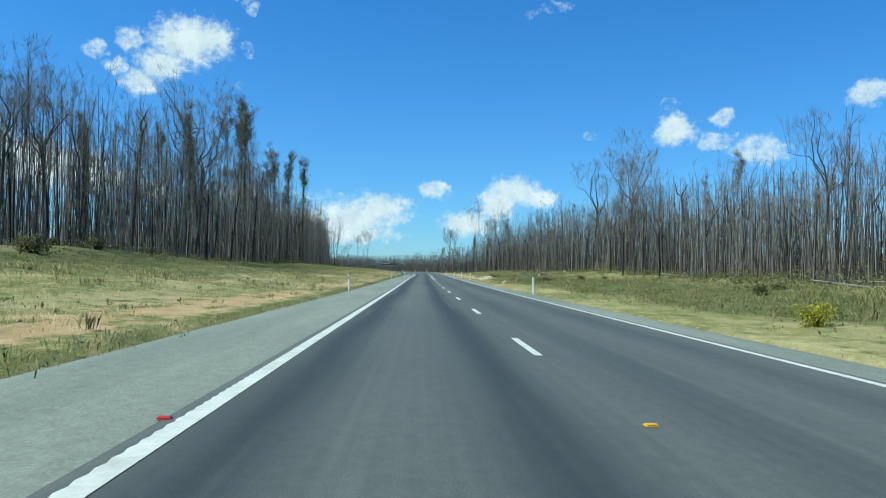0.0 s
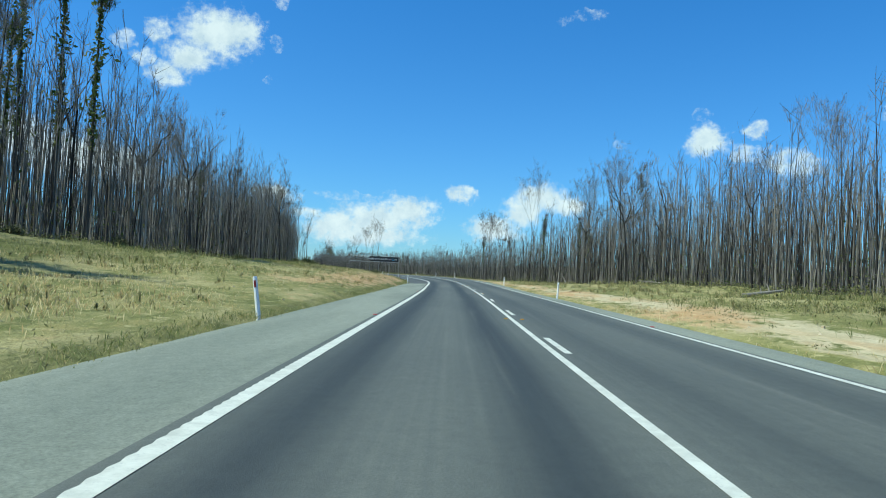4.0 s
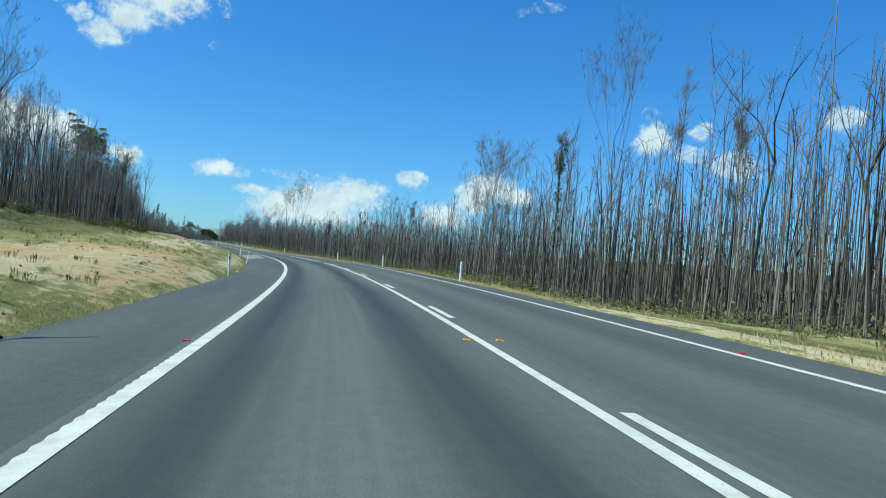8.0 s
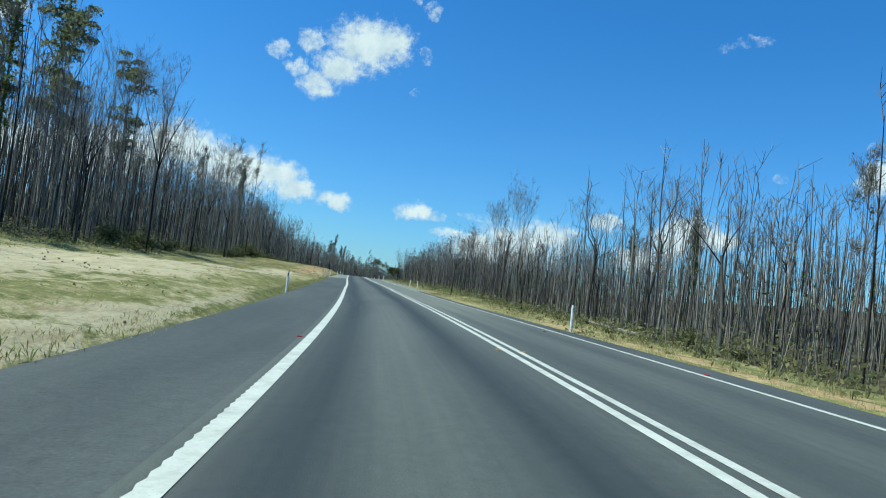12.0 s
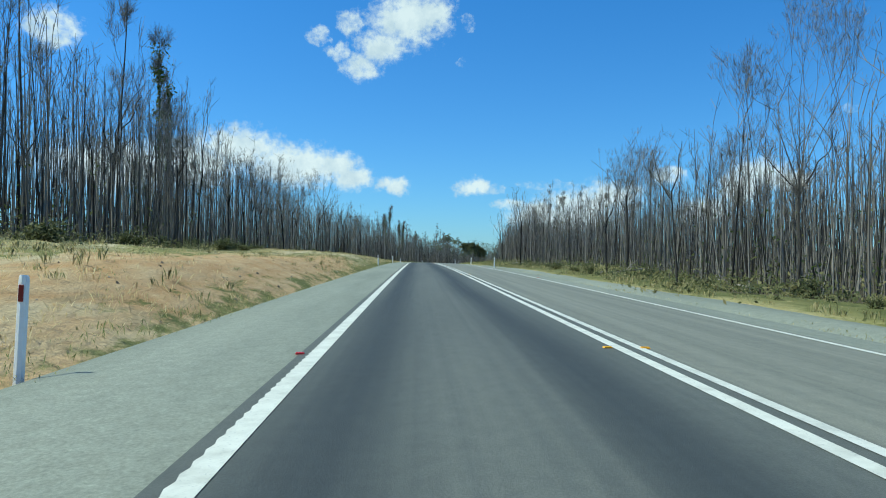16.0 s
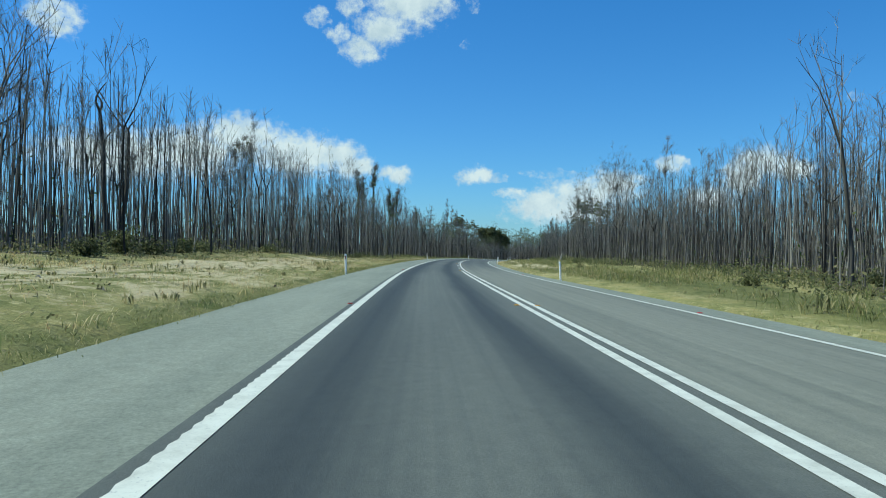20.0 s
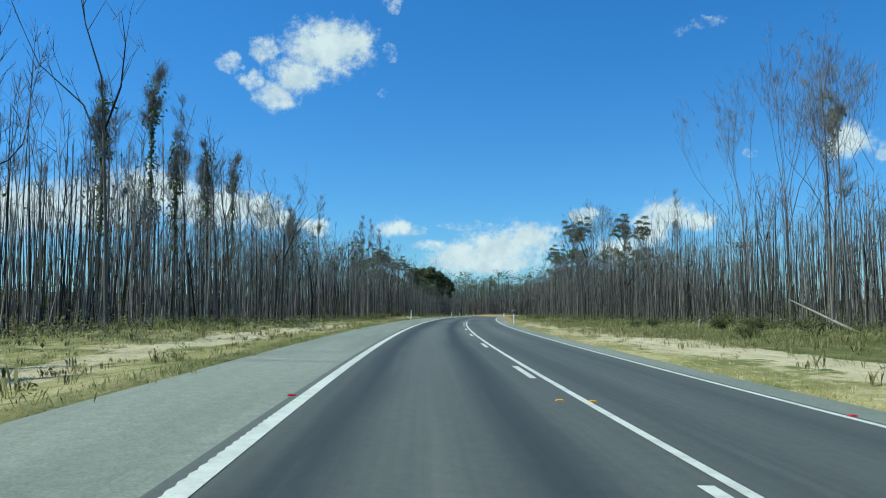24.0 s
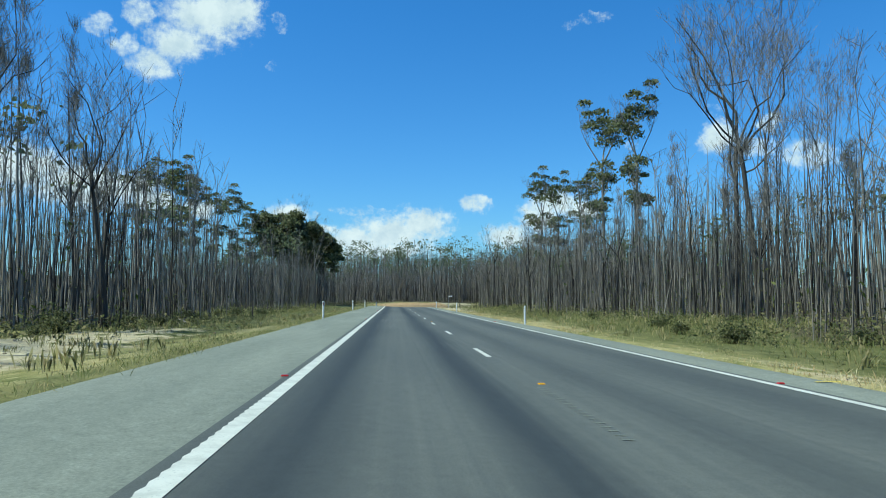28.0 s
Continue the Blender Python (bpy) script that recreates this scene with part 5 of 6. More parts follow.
def build_scrub():
    rng = np.random.default_rng(31)
    protos = [bush_thing(300 + i, lab) for i, lab in enumerate(("round olive-green roadside bush", "low spreading green scrub bush", "dense dusty green bush at the forest edge"))]
    places = []
    for s, l, sc in ((418, -21, 1.5), (424, -20.5, 1.6), (430, -21, 1.4), (437, -21, 1.3), (463, -18.6, 1.3), (473, -18.8, 1.6), (478, -19.6, 1.4), (487, -19, 2.1), (489, -20.5, 1.7), (500, -19.5, 1.5), (503, -20.5, 1.2),
                     (539, -17.5, 1.0), (544, -18, .9), (548, -17.6, .7), (556, -18.5, .7), (20, -24, 1.3), (40, -25, 1.2), (48, -25, 1.1), (60, -26, 1.0), (534, 10.6, .5), (530, 10.3, .55), (525, 10.6, .45), (520, 10.4, .5), (841, -12.3, 1.4), (821, 12.5, .9), (828, 12.8, .7),
                     (511, -19, 1.3), (521, -18.6, 1.0), (352, -21, 1.9), (358, -21.5, 2.1), (364, -21, 1.8), (372, -20.5, 1.7), (629, -17.2, .9), (635, -18, 1.3), (638, -17.6, 1.0), (642, -17, .9), (646, -17, .9), (230, -9.5, 0.7), (300, -25, 1.2), (312, -24, 1.1)):
        places.append((s, l, sc))
    for s in np.arange(0, 900, 12.0):
        for side in (-1, 1):
            if rng.random() < (0.85 if side < 0 else 0.5):
                places.append((s + rng.uniform(-4, 4), float(tree_line(s, side)) - side * rng.uniform(-0.8, 1.2), rng.uniform(0.45, 1.0) * (1.0 if side < 0 else 0.7)))
    # low scrub between the grass and the trees: along from, to, across from, to, how many, size
    for s0, s1, l0, l1, n, big in ((690, 800, 15, 22, 20, .8), (800, 930, 12, 16.5, 16, .75), (-8, 150, 13, 25, 22, .6), (690, 930, -14.5, -10.5, 30, .75), (540, 690, 11.5, 16, 14, .6), (255, 520, 10.5, 13, 20, .6), (200, 420, -27, -19, 20, .9)):
        for _ in range(n):
            places.append((rng.uniform(s0, s1), rng.uniform(l0, l1), rng.uniform(0.35, 1.0) * big))
    for i, (s, l, sc) in enumerate(places):
        m_ = Matrix.Translation(spot(s, l)) @ pose(0, 0, 0, 0, 0, rng.uniform(0, 360)) @ Matrix.Diagonal((sc, sc, sc * rng.uniform(0.7, 1.0), 1))
        if i < 3:
            protos[i].matrix_world = m_
        else:
            ob = copy_thing(protos[i % 3], m_)
            ob.matrix_basis = m_

    bloom = bush_thing(340, "small shrub covered in yellow blossom", YELLOW_BLOOM)
    bloom.matrix_world = Matrix.Translation(spot(17, 9.6)) @ Matrix.Diagonal((.42, .42, .5, 1))

    # low undergrowth along the tree line
    sp = Soup()
    for side in (-1, 1):
        n = 12500
        s = rng.uniform(-30, 1000, n)
        l = tree_line(s, side) + side * rng.triangular(-5.5, -0.5, 6.0, n)
        x, y = plan(s, l)
        z = ground_z(s, l)
        h = rng.uniform(0.2, 1.0, n) * (0.8 + 0.5 * lumps(s, l, 0.2))
        for i in range(0, 6):
            c = np.stack([x, y, z + h * 0.5], 1) + rng.normal(size=(n, 3)) * np.stack([h * .5, h * .5, h * .35], 1)
            sp.leaves(c, 0.095, rng, 0, long=1.8)
    tagged(new("undergrowth", soft_normals(sp.mesh("undergrowth", [SCRUB], turn=True), 0.9)), "low green regrowth under the burnt trees", "undergrowth", kind="stuff")

    # grass tufts on the verges: side, inner, outer, tufts, height, along from, to
    def sward(name, rows, blades, material, label, bare, tight=1.0):
        V, F, n0 = [], [], 0
        for side, a, b, n, high, s0, s1 in rows:
            s = rng.uniform(s0, s1, n)
            l = rng.uniform(min(a, b), max(a, b), n)
            sand, _ = soil_at(s, l)
            keep = (rng.random(n) > sand * bare) & (np.abs(l) < np.abs(tree_line(s, side)) + 2) & (lumps(s, l, 0.21) + rng.normal(size=n) * 0.5 > -0.4)
            s, l = s[keep], l[keep]
            n = len(s)
            x, y = plan(s, l)
            z = ground_z(s, l)
            h = rng.uniform(0.35, 1.0, n) * high * (0.8 + 0.4 * np.clip(lumps(s, l, 0.3), -1, 1))
            for k in range(blades):
                d = rng.normal(size=(n, 2)) * (0.6 if tight == 1.0 else 0.32)
                o = rng.normal(size=(n, 2)) * (0.16 + 0.25 * high) * tight
                root = np.stack([x + o[:, 0], y + o[:, 1], z - 0.03], 1)
                tip = root + np.stack([d[:, 0] * h, d[:, 1] * h, h * rng.uniform(0.6, 1.1, n)], 1)
                mid = root * 0.45 + tip * 0.55 + np.stack([np.zeros(n), np.zeros(n), h * 0.12], 1)
                w = np.stack([-d[:, 1], d[:, 0], np.zeros(n)], 1)
                w /= np.linalg.norm(w, axis=1)[:, None] + 1e-6
                w *= ((0.006 + 0.03 * h * rng.random(n)) * (1.0 if tight == 1.0 else 1.9))[:, None]
                V.append(np.stack([root, mid + w, tip, mid - w], 1).reshape(-1, 3))
                F.append(np.arange(4 * n).reshape(-1, 4) + n0); n0 += 4 * n
        me = soft_normals(mesh_arrays(name, np.concatenate(V), facing(np.concatenate(V), np.concatenate(F)), [material]), 1.1)
        tagged(new(name, me), label, "grass", kind="stuff")
    sward("grass", ((-1, EDGE_L + 0.1, EDGE_L - 0.9, 5000, .12, -8, 930), (-1, EDGE_L - 0.4, EDGE_L - 7, 18000, .15, -8, 930), (-1, EDGE_L - 6, EDGE_L - 22, 14000, .24, -8, 930),
                    (1, EDGE_R - 0.05, EDGE_R + 0.9, 7000, .12, -8, 930), (1, EDGE_R + 0.4, EDGE_R + 6, 14000, .16, -8, 930), (1, EDGE_R + 5, EDGE_R + 18, 9000, .24, -8, 930)),
          6, GRASS, "tufts of dry and green grass along the verge", 1.0)
    sward("tall_grass", ((1, EDGE_R + 3.0, EDGE_R + 13, 8000, .55, 690, 930), (1, EDGE_R + 2.0, EDGE_R + 17, 9000, .42, -8, 160), (-1, EDGE_L + 0.12, EDGE_L - 0.8, 8000, .2, -8, 930), (1, EDGE_R + 1.5, EDGE_R + 8, 3600, .5, 560, 690), (-1, EDGE_L - 4.5, EDGE_L - 11, 3600, .55, 690, 930), (-1, EDGE_L - 10, EDGE_L - 22, 3600, .5, 90, 420), (-1, EDGE_L - 5, EDGE_L - 20, 6000, .42, -8, 210)),
          8, TALL_GRASS, "tall green grass growing towards the trees", 0.8)
    sward("dry_grass", ((1, EDGE_R, EDGE_R + 1.6, 6000, .26, 60, 480), (1, EDGE_R, EDGE_R + 1.3, 3000, .22, 640, 930), (-1, EDGE_L - .6, EDGE_L - 12, 15000, .24, 440, 720), (-1, EDGE_L - 2, EDGE_L - 9, 4500, .3, 90, 300), (-1, EDGE_L - 1.5, EDGE_L - 14, 6000, .3, -8, 150)),
          7, STRAW, "bleached and rusty dry grass beside the road shoulder", 0.35)
    sward("tussocks", ((-1, EDGE_L - 1.2, EDGE_L - 13, 2600, .42, -8, 330), (-1, EDGE_L - .8, EDGE_L - 9, 1500, .4, 440, 720), (-1, EDGE_L - 1, EDGE_L - 8, 1200, .45, 720, 930),
                       (1, EDGE_R + 1.5, EDGE_R + 8, 2800, .5, 430, 690), (1, EDGE_R + 2.5, EDGE_R + 14, 2600, .48, -8, 240), (1, EDGE_R + 1.5, EDGE_R + 12, 2400, .55, 690, 930), (1, EDGE_R + .8, EDGE_R + 5, 1300, .4, 250, 430)),
          13, TUSSOCK, "separate grey-green tussocks standing on the verge", 0.45, 0.33)
    # dark heath under the first trees
    heath = Soup()
    for side, s0, s1, n in ((1, 250, 930, 3000), (1, -8, 200, 700), (-1, 300, 930, 1400)):
        s = rng.uniform(s0, s1, n)
        l = tree_line(s, side) - side * rng.uniform(-1.5, 3.5, n)
        keep = np.abs(l) > 8.9
        s, l = s[keep], l[keep]
        x, y = plan(s, l)
        z = ground_z(s, l)
        h = rng.uniform(0.25, 0.9, len(s)) * (0.8 + 0.4 * lumps(s, l, 0.25))
        for k in range(14):
            c = np.stack([x, y, z + h * 0.5], 1) + rng.normal(size=(len(s), 3)) * np.stack([h * .42, h * .42, h * .3], 1)
            heath.leaves(c, 0.07, rng, 0, long=2.0)
    tagged(new("heath", soft_normals(heath.mesh("heath", [BUSH], turn=True), 0.7)), "dark low heath along the foot of the burnt trees", "heath", kind="stuff")
    # clods and stones on the bare soil
    n = 9000
    s = rng.uniform(-8, 930, n)
    l = np.where(rng.random(n) < .7, rng.uniform(EDGE_L - 14, EDGE_L - .5, n), rng.uniform(EDGE_R + .5, EDGE_R + 6, n))
    sand, _ = soil_at(s, l)
    keep = rng.random(n) < sand * 0.9
    s, l = s[keep], l[keep]
    n = len(s)
    x, y = plan(s, l)
    r = rng.uniform(0.02, 0.075, n)
    base = np.stack([x, y, ground_z(s, l)], 1)
    w = np.array([(1, .2, 0), (.1, 1, 0), (-1, .1, 0), (0, -1, 0)])
    low = base[:, None] + w[None] * r[:, None, None] * rng.uniform(.7, 1.3, (n, 4, 1)) - (0, 0, .02)
    high = base[:, None] + w[None] * r[:, None, None] * rng.uniform(.3, .7, (n, 4, 1)) + np.stack([np.zeros((n, 4)), np.zeros((n, 4)), r[:, None] * rng.uniform(.4, .8, (n, 4))], -1)
    V = np.concatenate([low, high], 1).reshape(-1, 3)
    q = np.array([(0, 1, 5, 4), (1, 2, 6, 5), (2, 3, 7, 6), (3, 0, 4, 7), (4, 5, 6, 7)])
    F = (q[None] + 8 * np.arange(n)[:, None, None]).reshape(-1, 4)
    tagged(new("soil_clods", mesh_arrays("soil_clods", V, F, [CLOD])), "loose clods and stones on the bare soil", "clods", kind="stuff")
    # low leafy weeds scattered through the grass
    weeds = Soup()
    for side, a, b, n, s1 in ((-1, EDGE_L - 1.0, EDGE_L - 20, 5200, 930), (1, EDGE_R + 0.9, EDGE_R + 20, 6500, 930), (1, EDGE_R + 0.9, EDGE_R + 18, 5000, 150)):
        s = rng.uniform(-8, s1, n)
        l = rng.uniform(min(a, b), max(a, b), n)
        sand, _ = soil_at(s, l)
        keep = (rng.random(n) > sand * 1.1) & (np.abs(l) < np.abs(tree_line(s, side)) + 1) & (lumps(s + 40, l, 0.17) + rng.normal(size=n) * 0.4 > 0.0)
        s, l = s[keep], l[keep]
        n = len(s)
        x, y = plan(s, l)
        z = ground_z(s, l)
        h = rng.uniform(0.07, 0.3, n) * np.where((s < 150) & (side > 0), 1.5, 1.0)
        for k in range(12):
            c = np.stack([x, y, z + h * 0.5], 1) + rng.normal(size=(n, 3)) * np.stack([h * .7, h * .7, h * .3], 1)
            weeds.leaves(c, 0.038, rng, 0, long=2.2)
    tagged(new("weeds", soft_normals(weeds.mesh("weeds", [SCRUB], turn=True), 0.9)), "low leafy weeds scattered through the verge grass", "weeds", kind="stuff")


build_scrub()


# ---------------------------------------------------------------- fallen timber
def log_thing(seed, length, r, label):
    rng = np.random.default_rng(seed)
    top = tagged(new("fallen_log"), label, "log", "fallen timber")
    sp = Soup()
    pts = limb(rng, (-length / 2, 0, r * .7), (1, 0, .0), length, 6, 0.05)
    pts[:, 2] = r * .7 + np.abs(pts[:, 2] - r * .7) * .3
    rad = np.linspace(r, r * .55, 7)
    sp.tube(pts, rad, 8, 0)
    for i, e in ((0, -1), (-1, 1)):              # broken ends
        sp.tube(np.array([pts[i], pts[i] + (e * 0.03, 0, 0)]), [rad[i], 0.01], 8, 0)
    part("stem", sp.mesh("stem", [LOG], True), top)
    for k in range(2):
        br = Soup()
        a = rng.uniform(0, 6.28)
        b = limb(rng, pts[3 + k], (0.6, math.cos(a), abs(math.sin(a))), length * .25, 3, .15)
        br.tube(b, np.linspace(r * .4, r * .1, 4), 5, 0)
        part("branch", br.mesh("branch", [LOG], True), top)
    return top


def build_logs():
    rng = np.random.default_rng(77)
    protos = [log_thing(500, 4.2, .11, "long bleached fallen gum trunk"), log_thing(501, 2.6, .08, "short pale broken branch on the ground"), log_thing(502, 3.4, .14, "weathered grey log lying in the scrub")]
    places = [(700, 16.5, 70, 20), (716, 17.5, 20, 8), (160, 17.5, 30, 5), (232, 19, 60, 55), (226, 18.5, 110, 50), (8, -23, 50, 40), (520, 12.8, 30, 2), (868, -16, 20, 15), (590, 14, 80, 4)]
    for i in range(4):                            # felled timber and rubble beside a cleared patch
        places.append((rng.uniform(92, 134), rng.uniform(11.5, 21), rng.uniform(0, 180), rng.uniform(0, 8)))
    for i in range(34):
        s = rng.uniform(10, 880)
        side = -1 if rng.random() < .45 else 1
        places.append((s, float(tree_line(s, side)) - side * rng.uniform(-2, 2.0), rng.uniform(0, 180), rng.uniform(0, 5)))
    for i, (s, l, turn, tip) in enumerate(places):
        m_ = Matrix.Translation(spot(s, l, 0.02 + math.sin(radians(tip)) * 1.2)) @ pose(0, 0, 0, 0, -tip, heading(s) + turn) @ Matrix.Scale(rng.uniform(.6, 1.1), 4)
        if i < 3:
            protos[i].matrix_world = m_
        else:
            copy_thing(protos[i % 3], m_).matrix_basis = m_


build_logs()


# ---------------------------------------------------------------- spoil heaps, brush heap, stump, stakes
def heap_thing(seed, rx, ry, h, label):
    rng = np.random.default_rng(seed)
    nu, nv = 22, 10
    a, r = np.meshgrid(np.linspace(0, 2 * math.pi, nu), np.linspace(0, 1, nv), indexing="ij")
    wob = 1 + 0.16 * np.sin(a * 3 + seed) + 0.1 * np.sin(a * 5 + 2 * seed)
    x, y = np.cos(a) * r * rx * wob, np.sin(a) * r * ry * wob
    z = h * (1 - r ** 1.6) * (1 + 0.25 * np.sin(x * 3.1 + seed) * np.cos(y * 4.2)) - 0.12 * r
    me = mesh_arrays("heap", np.stack([x, y, z], -1).reshape(-1, 3), grid_quads(nu, nv), [HEAP_SAND], smooth=True)
    return tagged(new("sand_heap", me), label, "sand heap", "spoil heaps")


def build_heaps():
    rng = np.random.default_rng(61)
    for i, (s, l, rx, ry, h) in enumerate(((113.5, 10.3, 1.1, .7, .3), (117, 11.2, 1.5, .8, .36), (122, 11.0, 1.3, .7, .3), (127, 12.0, 1.2, .8, .28), (76, 8.9, .5, .3, .12), (80, 9.6, .7, .4, .14), (88, 10.6, 1.2, .6, .16))):
        ob = heap_thing(i + 3, rx, ry, h, "pale heap of pushed-up sand on the verge")
        ob.matrix_world = Matrix.Translation(spot(s, l)) @ pose(0, 0, 0, 0, 0, heading(s) + rng.uniform(60, 120))
    sp = Soup()                                   # heap of dead brush
    for i in range(150):
        p = rng.normal(size=3) * (.6, .6, .0) + (0, 0, rng.uniform(.05, .35))
        d = rng.normal(size=3) * (1, 1, .35)
        sp.tube(limb(rng, p, d, rng.uniform(.4, 1.0), 2, .2), [.014, .01, .004], 3, 0)
    ob = tagged(new("brush_heap", sp.mesh("brush_heap", [CHAR], True)), "tangled heap of dead dark brush on the verge", "brush heap")
    ob.matrix_world = Matrix.Translation(spot(119.5, 12.2))
    for s, l, h, r in ((127, 20.5, .9, .13), (758, 17, .6, .1), (262, -14, .5, .12), (78, 10.6, .34, .1), (95, 15.7, .3, .2), (118, 23.5, .4, .28)):
        st = Soup()
        st.tube([(0, 0, -.2), (.02, 0, h * .5), (.05, .02, h)], [r * 1.2, r, r * .9], 8, 0)
        st.tube([(.05, .02, h), (.08, .02, h + .14)], [r * .9, .02], 8, 0)
        ob = tagged(new("tree_stump", st.mesh("tree_stump", [STUMP if 70 < s < 125 else LOG], True)), "splintered pale stump of a snapped gum", "tree stump")
        ob.matrix_world = Matrix.Translation(spot(s, l))
    for s, l, tilt in ((466.5, -4.8, 4), (466.9, -4.95, -7)):
        bm = bmesh.new()
        box(bm, -.03, .03, -.02, .02, -.25, .4)
        bmesh.ops.bevel(bm, geom=bm.edges[:], offset=0.006, segments=1, affect="EDGES")
        ob = tagged(new("timber_stake", bm_mesh("timber_stake", bm, LOG_DARK)), "short dark timber stake in the verge grass", "stake")
        ob.matrix_world = Matrix.Translation(spot(s, l)) @ pose(0, 0, 0, tilt, tilt * .5, heading(s))
    sp = Soup()
    sp.tube([(0, 0, .06), (.9, 0, .07), (1.8, .03, .06), (2.4, .0, .05)], [.05, .05, .045, .03], 7, 0)
    ob = tagged(new("charred_pole", sp.mesh("charred_pole", [CHAR], True)), "charred pole lying on the sandy bank", "log")
    p0, p1 = spot(250.5, -5.9), spot(249.0, -4.5)
    d = p1 - p0
    ob.matrix_world = Matrix.Translation(p0) @ pose(0, 0, 0, 0, math.degrees(-math.atan2(d.z, math.hypot(d.x, d.y))), math.degrees(math.atan2(d.y, d.x)))


build_heaps()


def build_leaning_pole():
    """A long bleached pole propped up in the scrub."""
    sp = Soup()
    sp.tube([(0, 0, 0), (1.6, .04, .02), (3.4, -.03, 0), (5.4, .02, .03)], [.075, .07, .055, .03], 8, 0)
    for x, r, e in ((0, .075, -.02), (5.4, .03, .02)):
        sp.tube([(x, 0, 0), (x + e, 0, 0)], [r, .004], 8, 0)
    ob = tagged(new("fallen_log", sp.mesh("fallen_log", [LOG], True)), "long bleached pole leaning up out of the scrub", "log", "fallen timber")
    p0, p1 = spot(745.5, 20.3, .12), spot(750, 19.6, 1.5)
    d = p1 - p0
    ob.matrix_world = Matrix.Translation(p0) @ pose(0, 0, 0, 0, math.degrees(-math.atan2(d.z, math.hypot(d.x, d.y))), math.degrees(math.atan2(d.y, d.x)))


build_leaning_pole()


# ---------------------------------------------------------------- guide posts and road studs
def post_thing(red):
    top = tagged(new("guide_post"), "white plastic roadside guide post with %s reflector" % ("a red" if red else "a clear"), "guide post", "guide posts")
    bm = bmesh.new()
    prof = [(-0.06, 0.022), (-0.04, -0.014), (0.0, -0.03), (0.04, -0.014), (0.06, 0.022), (0.035, 0.006), (0.0, -0.012), (-0.035, 0.006)]
    rings = []
    for z, w in ((-0.25, 1.0), (0.6, 1.0), (0.99, 0.98), (1.035, 0.86), (1.05, 0.6)):
        rings.append([bm.verts.new((x * w, y, z)) for x, y in prof])
    for r0, r1 in zip(rings, rings[1:]):
        for i in range(8):
            bm.faces.new((r0[i], r0[(i + 1) % 8], r1[(i + 1) % 8], r1[i]))
    bm.faces.new(rings[-1])
    blade = part("post", bm_mesh("post", bm, POST_WHITE), top)
    bm = bmesh.new()
    box(bm, -0.026, 0.026, -0.036, -0.022, 0.77, 0.95)
    bmesh.ops.bevel(bm, geom=bm.edges[:], offset=0.004, segments=1, affect="EDGES")
    part("reflector", bm_mesh("reflector", bm, DARK_RED if red else SILVER), blade, "red reflector strip" if red else "clear reflector strip")
    return top


POSTS_L = [48.6, 118, 137.8, 215.5, 278.4, 310, 335, 395, 462, 482, 552.5, 592.5, 632, 716, 797, 875, 910, 945, 974]
POSTS_R = [45.8, 107, 130.5, 168, 207.5, 275.7, 303.5, 332, 384, 462, 474, 548, 582, 633, 715, 793, 871, 916, 957]


def build_posts():
    rng = np.random.default_rng(5)
    for row, l, red in ((POSTS_L, -4.45, True), (POSTS_R, 7.45, False)):
        proto = None
        for i, s in enumerate(row):
            lean = (-9.0 if red and i == 2 else 12.0 if red and s == 310 else rng.normal() * 2.0)
            ll = (8.6 if not red and 455 < s < 480 else -4.6 if red and s == 462 else l) + rng.uniform(-0.1, 0.1)
            m_ = Matrix.Translation(spot(s, ll, 0.0)) @ pose(0, 0, 0, rng.normal() * 2, 0, heading(s)) @ pose(0, 0, 0, 0, lean, 0)
            if proto is None:
                proto = post_thing(red)
                proto.matrix_world = m_
            else:
                copy_thing(proto, m_)


build_posts()


def stud_thing(material, label):
    top = tagged(new("road_stud"), label, "road stud", "raised road studs")
    bm = bmesh.new()
    b = [bm.verts.new(p) for p in ((-.055, -.05, 0), (.055, -.05, 0), (.055, .05, 0), (-.055, .05, 0))]
    t = [bm.verts.new(p) for p in ((-.045, -.022, .019), (.045, -.022, .019), (.045, .022, .019), (-.045, .022, .019))]
    bm.faces.new(t)
    for i in range(4):
        bm.faces.new((b[i], b[(i + 1) % 4], t[(i + 1) % 4], t[i]))
    part("body", bm_mesh("body", bm, material), top)
    bm = bmesh.new()
    box(bm, -.042, .042, -.046, -.040, .004, .013)
    part("reflector", bm_mesh("reflector", bm, material), top)
    return top


STUDS = [6, 39.5, 73, 107, 140, 166, 193, 221, 248, 277, 305, 341, 370, 397, 425, 454, 483, 513, 544, 574, 608.5, 640, 670, 698, 721, 753, 787, 807, 841, 874, 908]


def build_studs():
    protos = {}
    for s in STUDS:
        for key, l, material, label in (("r", LINE_L - 0.21, RED, "red raised pavement marker beside the edge line"), ("a", LINE_C - 0.26, AMBER, "amber raised pavement marker beside the centre line"),
                                        ("w", LINE_C + 0.2, AMBER, "amber raised pavement marker beside the centre line"), ("q", LINE_R + 0.18, RED, "red raised pavement marker beside the far edge line")):
            if key == "w" and (s < 97 or s > 790):
                continue
            if key == "a" and (s < 97 or s > 790):
                l = LINE_C
            x, y = plan(s, l)
            m_ = Matrix.Translation((float(x), float(y), float(lane_z(np.array(s), np.array(l))) + 0.003)) @ pose(0, 0, 0, 0, 0, heading(s))
            if key not in protos:
                protos[key] = stud_thing(material, label)
                protos[key].matrix_world = m_
            else:
                copy_thing(protos[key], m_)


build_studs()


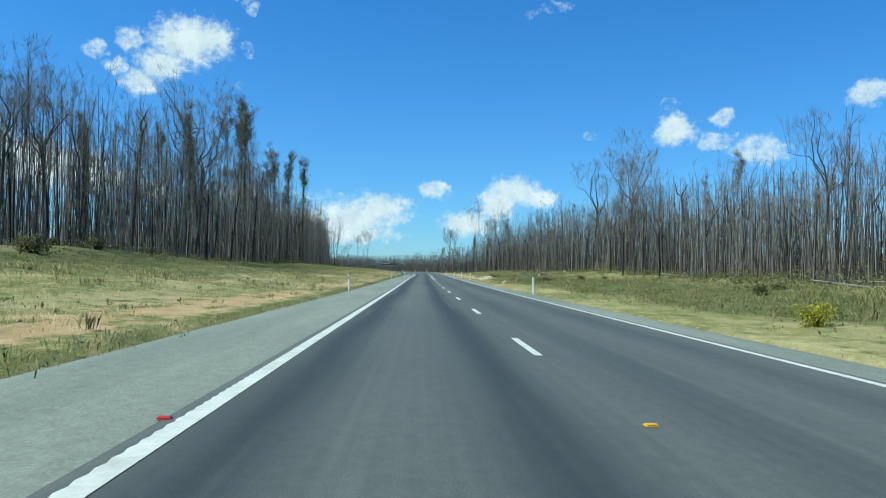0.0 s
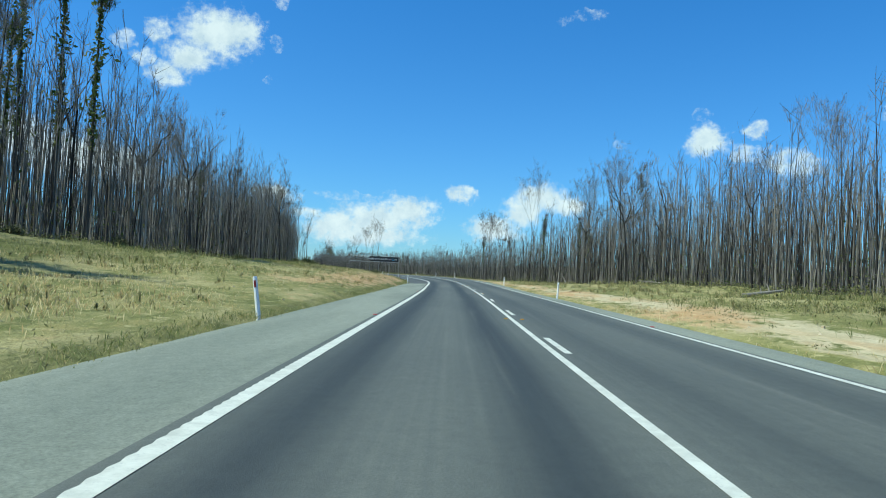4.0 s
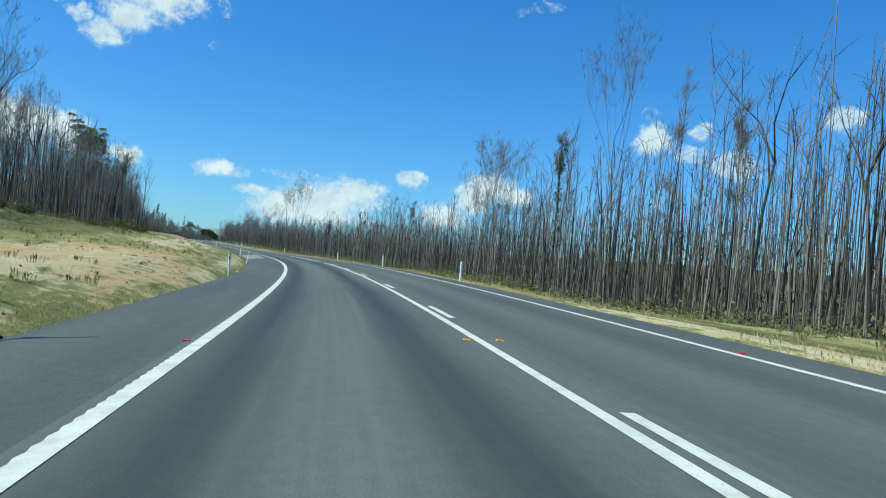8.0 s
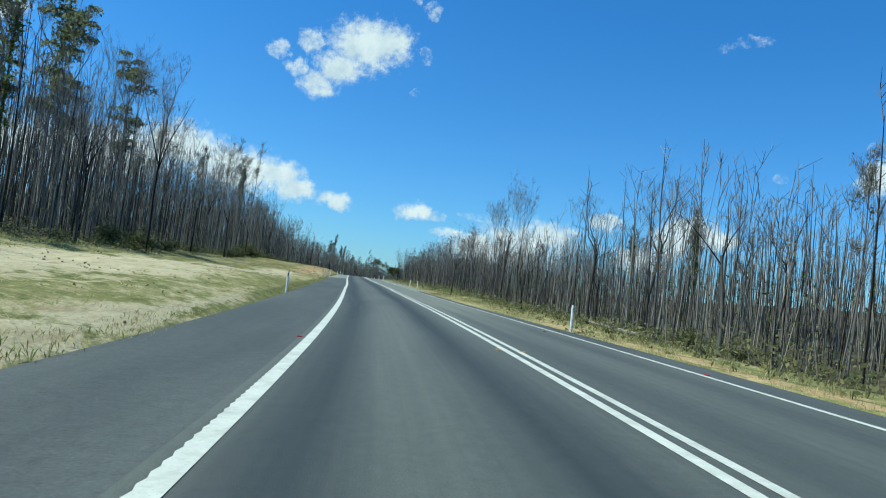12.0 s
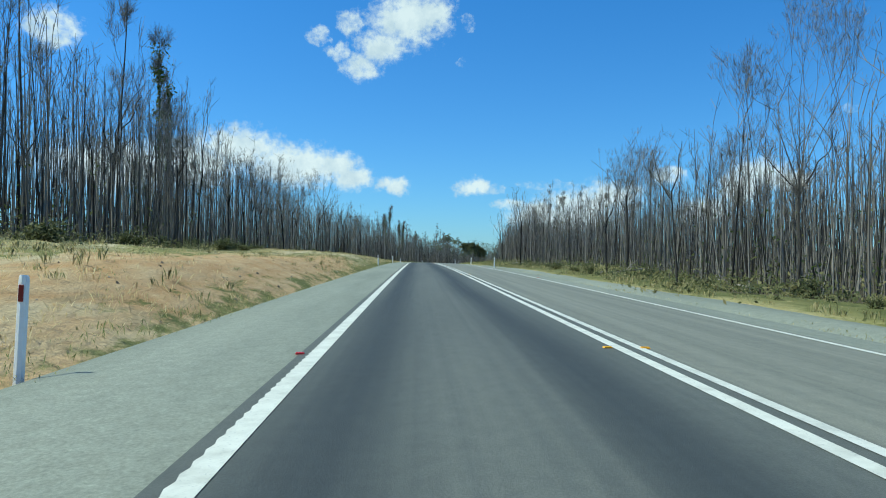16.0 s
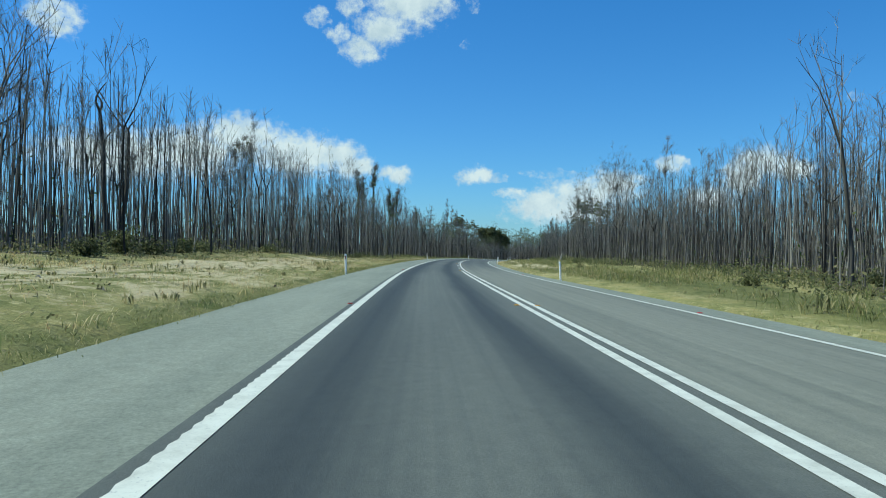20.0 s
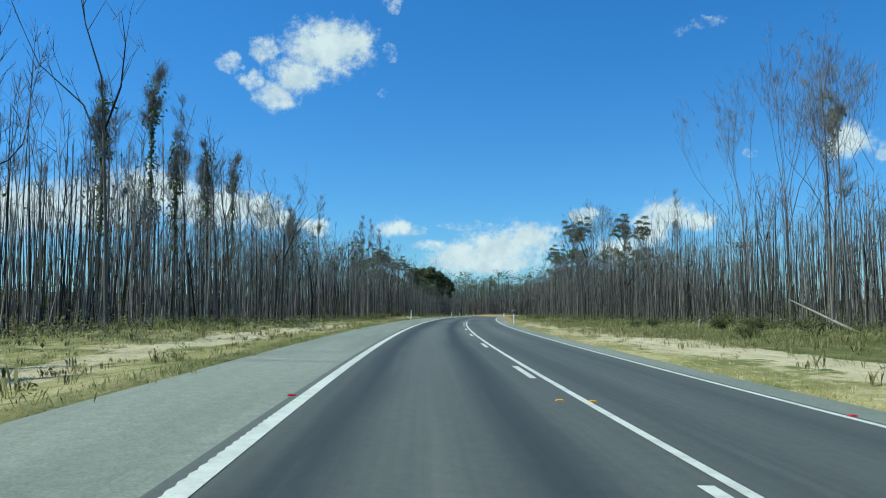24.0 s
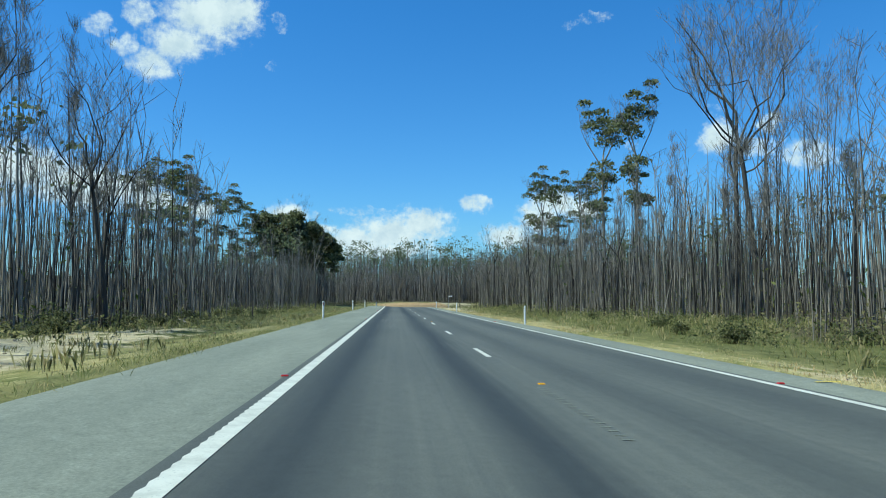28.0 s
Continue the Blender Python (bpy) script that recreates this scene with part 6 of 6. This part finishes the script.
# ---------------------------------------------------------------- torn roadside banner
def build_banner():
    s, l0, gap = 248.0, -5.9, 1.68
    base = spot(s, l0)
    road_z = float(np.interp(s, AS, AX[:, 2]))
    top_z = road_z + 3.62
    top = tagged(new("roadside_banner"), "torn black vinyl banner roped between steel poles on the grassy bank", "banner")
    top.matrix_world = Matrix.Translation((base.x, base.y, top_z)) @ pose(0, 0, 0, 0, 0, heading(s))
    for i in range(6):                            # poles, each down into the bank
        x = -i * gap
        gz = spot(s, l0 + x).z - top_z
        sp = Soup()
        tilt = 0.07 * math.sin(i * 2.1 + 0.6)
        sp.tube([(x + tilt * 2, 0.05, gz - 0.3), (x + tilt, 0.05, gz * 0.5), (x, 0.05, 0.22)], [0.024] * 3, 8)
        sp.tube([(x, 0.05, 0.22), (x, 0.05, 0.225)], [0.024, 0.001], 8)
        part("pole", sp.mesh("pole", [STEEL], True), top)
    # vinyl with ripples, from the first pole to the fourth
    nx, nz = 60, 10
    u, w = np.meshgrid(np.linspace(0, 1, nx), np.linspace(0, 1, nz), indexing="ij")
    tear = 0.25 * np.sin(w * 9) * (u > 0.94) + 0.15 * (u > 0.97)
    X = -u * (gap * 3 + 0.15) + tear * 0.4
    sag = 0.05 * np.sin(u * 3 * math.pi) ** 2
    Zv = -w * 0.96 - sag * (1 - w)
    Y = 0.02 + 0.022 * np.sin(u * 37 + w * 5) * (0.3 + w * (1 - w) * 2) + 0.03 * np.exp(-((u - 0.06) / 0.08) ** 2) * np.sin(w * 22 + u * 60)
    me = mesh_arrays("vinyl", np.stack([X, Y, Zv], -1).reshape(-1, 3), grid_quads(nx, nz), [VINYL], smooth=True)
    sheet = part("vinyl_sheet", me, top, "creased black vinyl sheet")
    rags = Soup()
    rng = np.random.default_rng(3)
    for i in range(7):                            # shreds left on the rope
        x = -gap * 3 - 0.2 - i * 0.24
        ln = rng.uniform(0.15, 0.5)
        rags.add(np.array([(x, .03, 0), (x - .1, .03, 0), (x - .06, .05, -ln), (x - .02, .01, -ln * .8)]), np.array([[0, 1, 2, 3]]), 0)
    part("torn_strips", rags.mesh("torn_strips", [WHITE_PRINT]), top, "torn pale shreds of the banner")
    for z, dip in ((0.02, 0.10), (-0.97, 0.04)):
        sp = Soup()
        x = np.linspace(0.03, -gap * 5 - 0.05, 41)
        zz = z - dip * np.abs(np.sin(x / gap * math.pi)) * (x < -gap * 3)
        sp.tube(np.stack([x, np.full(41, 0.0), zz], 1), np.full(41, 0.02), 5)
        part("rope", sp.mesh("rope", [ROPE], True), top, "white edge rope")
    cu = bpy.data.curves.new("lettering", "FONT")
    cu.body, cu.size, cu.extrude, cu.offset, cu.align_x = "could save your life.", 0.42, 0.004, 0.012, "RIGHT"
    tmp = bpy.data.objects.new("lettering", cu)
    scene.collection.objects.link(tmp)
    bpy.context.view_layer.update()
    me = bpy.data.meshes.new_from_object(tmp.evaluated_get(bpy.context.evaluated_depsgraph_get()))
    bpy.data.objects.remove(tmp)
    bpy.data.curves.remove(cu)
    me.materials.clear(); me.materials.append(WHITE_PRINT)
    ob = part("lettering", me, sheet, "white printed words")
    ob.matrix_basis = Matrix.Translation((-1.85, -0.05, -0.6)) @ pose(0, 0, 0, 90, 0, 0)
    ring = Soup()
    a = np.linspace(0, 2 * math.pi, 25)
    ring.tube(np.stack([-0.98 + 0.19 * np.cos(a), np.full(25, -0.045), -0.5 + 0.19 * np.sin(a)], 1), np.full(25, 0.032), 6)
    part("ring_mark", ring.mesh("ring_mark", [BLUE_PRINT], True), sheet, "blue printed ring")
    for x0, x1, material, name in ((-1.75, -1.25, PINK_PRINT, "mauve_bar"), (-0.72, -0.2, WHITE_PRINT, "white_bar")):
        bm = bmesh.new()
        box(bm, x0, x1, -0.05, -0.044, -0.55, -0.46)
        part(name, bm_mesh(name, bm, material), sheet)


build_banner()


# ---------------------------------------------------------------- small sign by the bend
def build_sign():
    top = tagged(new("road_sign"), "small pale blade sign on a thin steel post in the verge", "road sign")
    top.matrix_world = Matrix.Translation(spot(968, 10.0)) @ pose(0, 0, 0, 0, 0, heading(960))
    sp = Soup()
    sp.tube([(0, 0, -.3), (0, 0, 1.0), (0, 0, 2.35)], [.035] * 3, 8)
    sp.tube([(0, 0, 2.35), (0, 0, 2.36)], [.035, .002], 8)
    post = part("post", sp.mesh("post", [STEEL], True), top)
    bm = bmesh.new()
    box(bm, -.06, .72, -.05, -.036, 2.12, 2.32)
    bmesh.ops.bevel(bm, geom=bm.edges[:], offset=0.006, segments=1, affect="EDGES")
    part("blade", bm_mesh("blade", bm, WHITE_PRINT), top, "plain pale sign blade")
    for z in (2.16, 2.28):
        bm = bmesh.new()
        box(bm, -.045, .045, -.04, .042, z - .012, z + .012)
        part("clamp", bm_mesh("clamp", bm, STEEL), post)


build_sign()
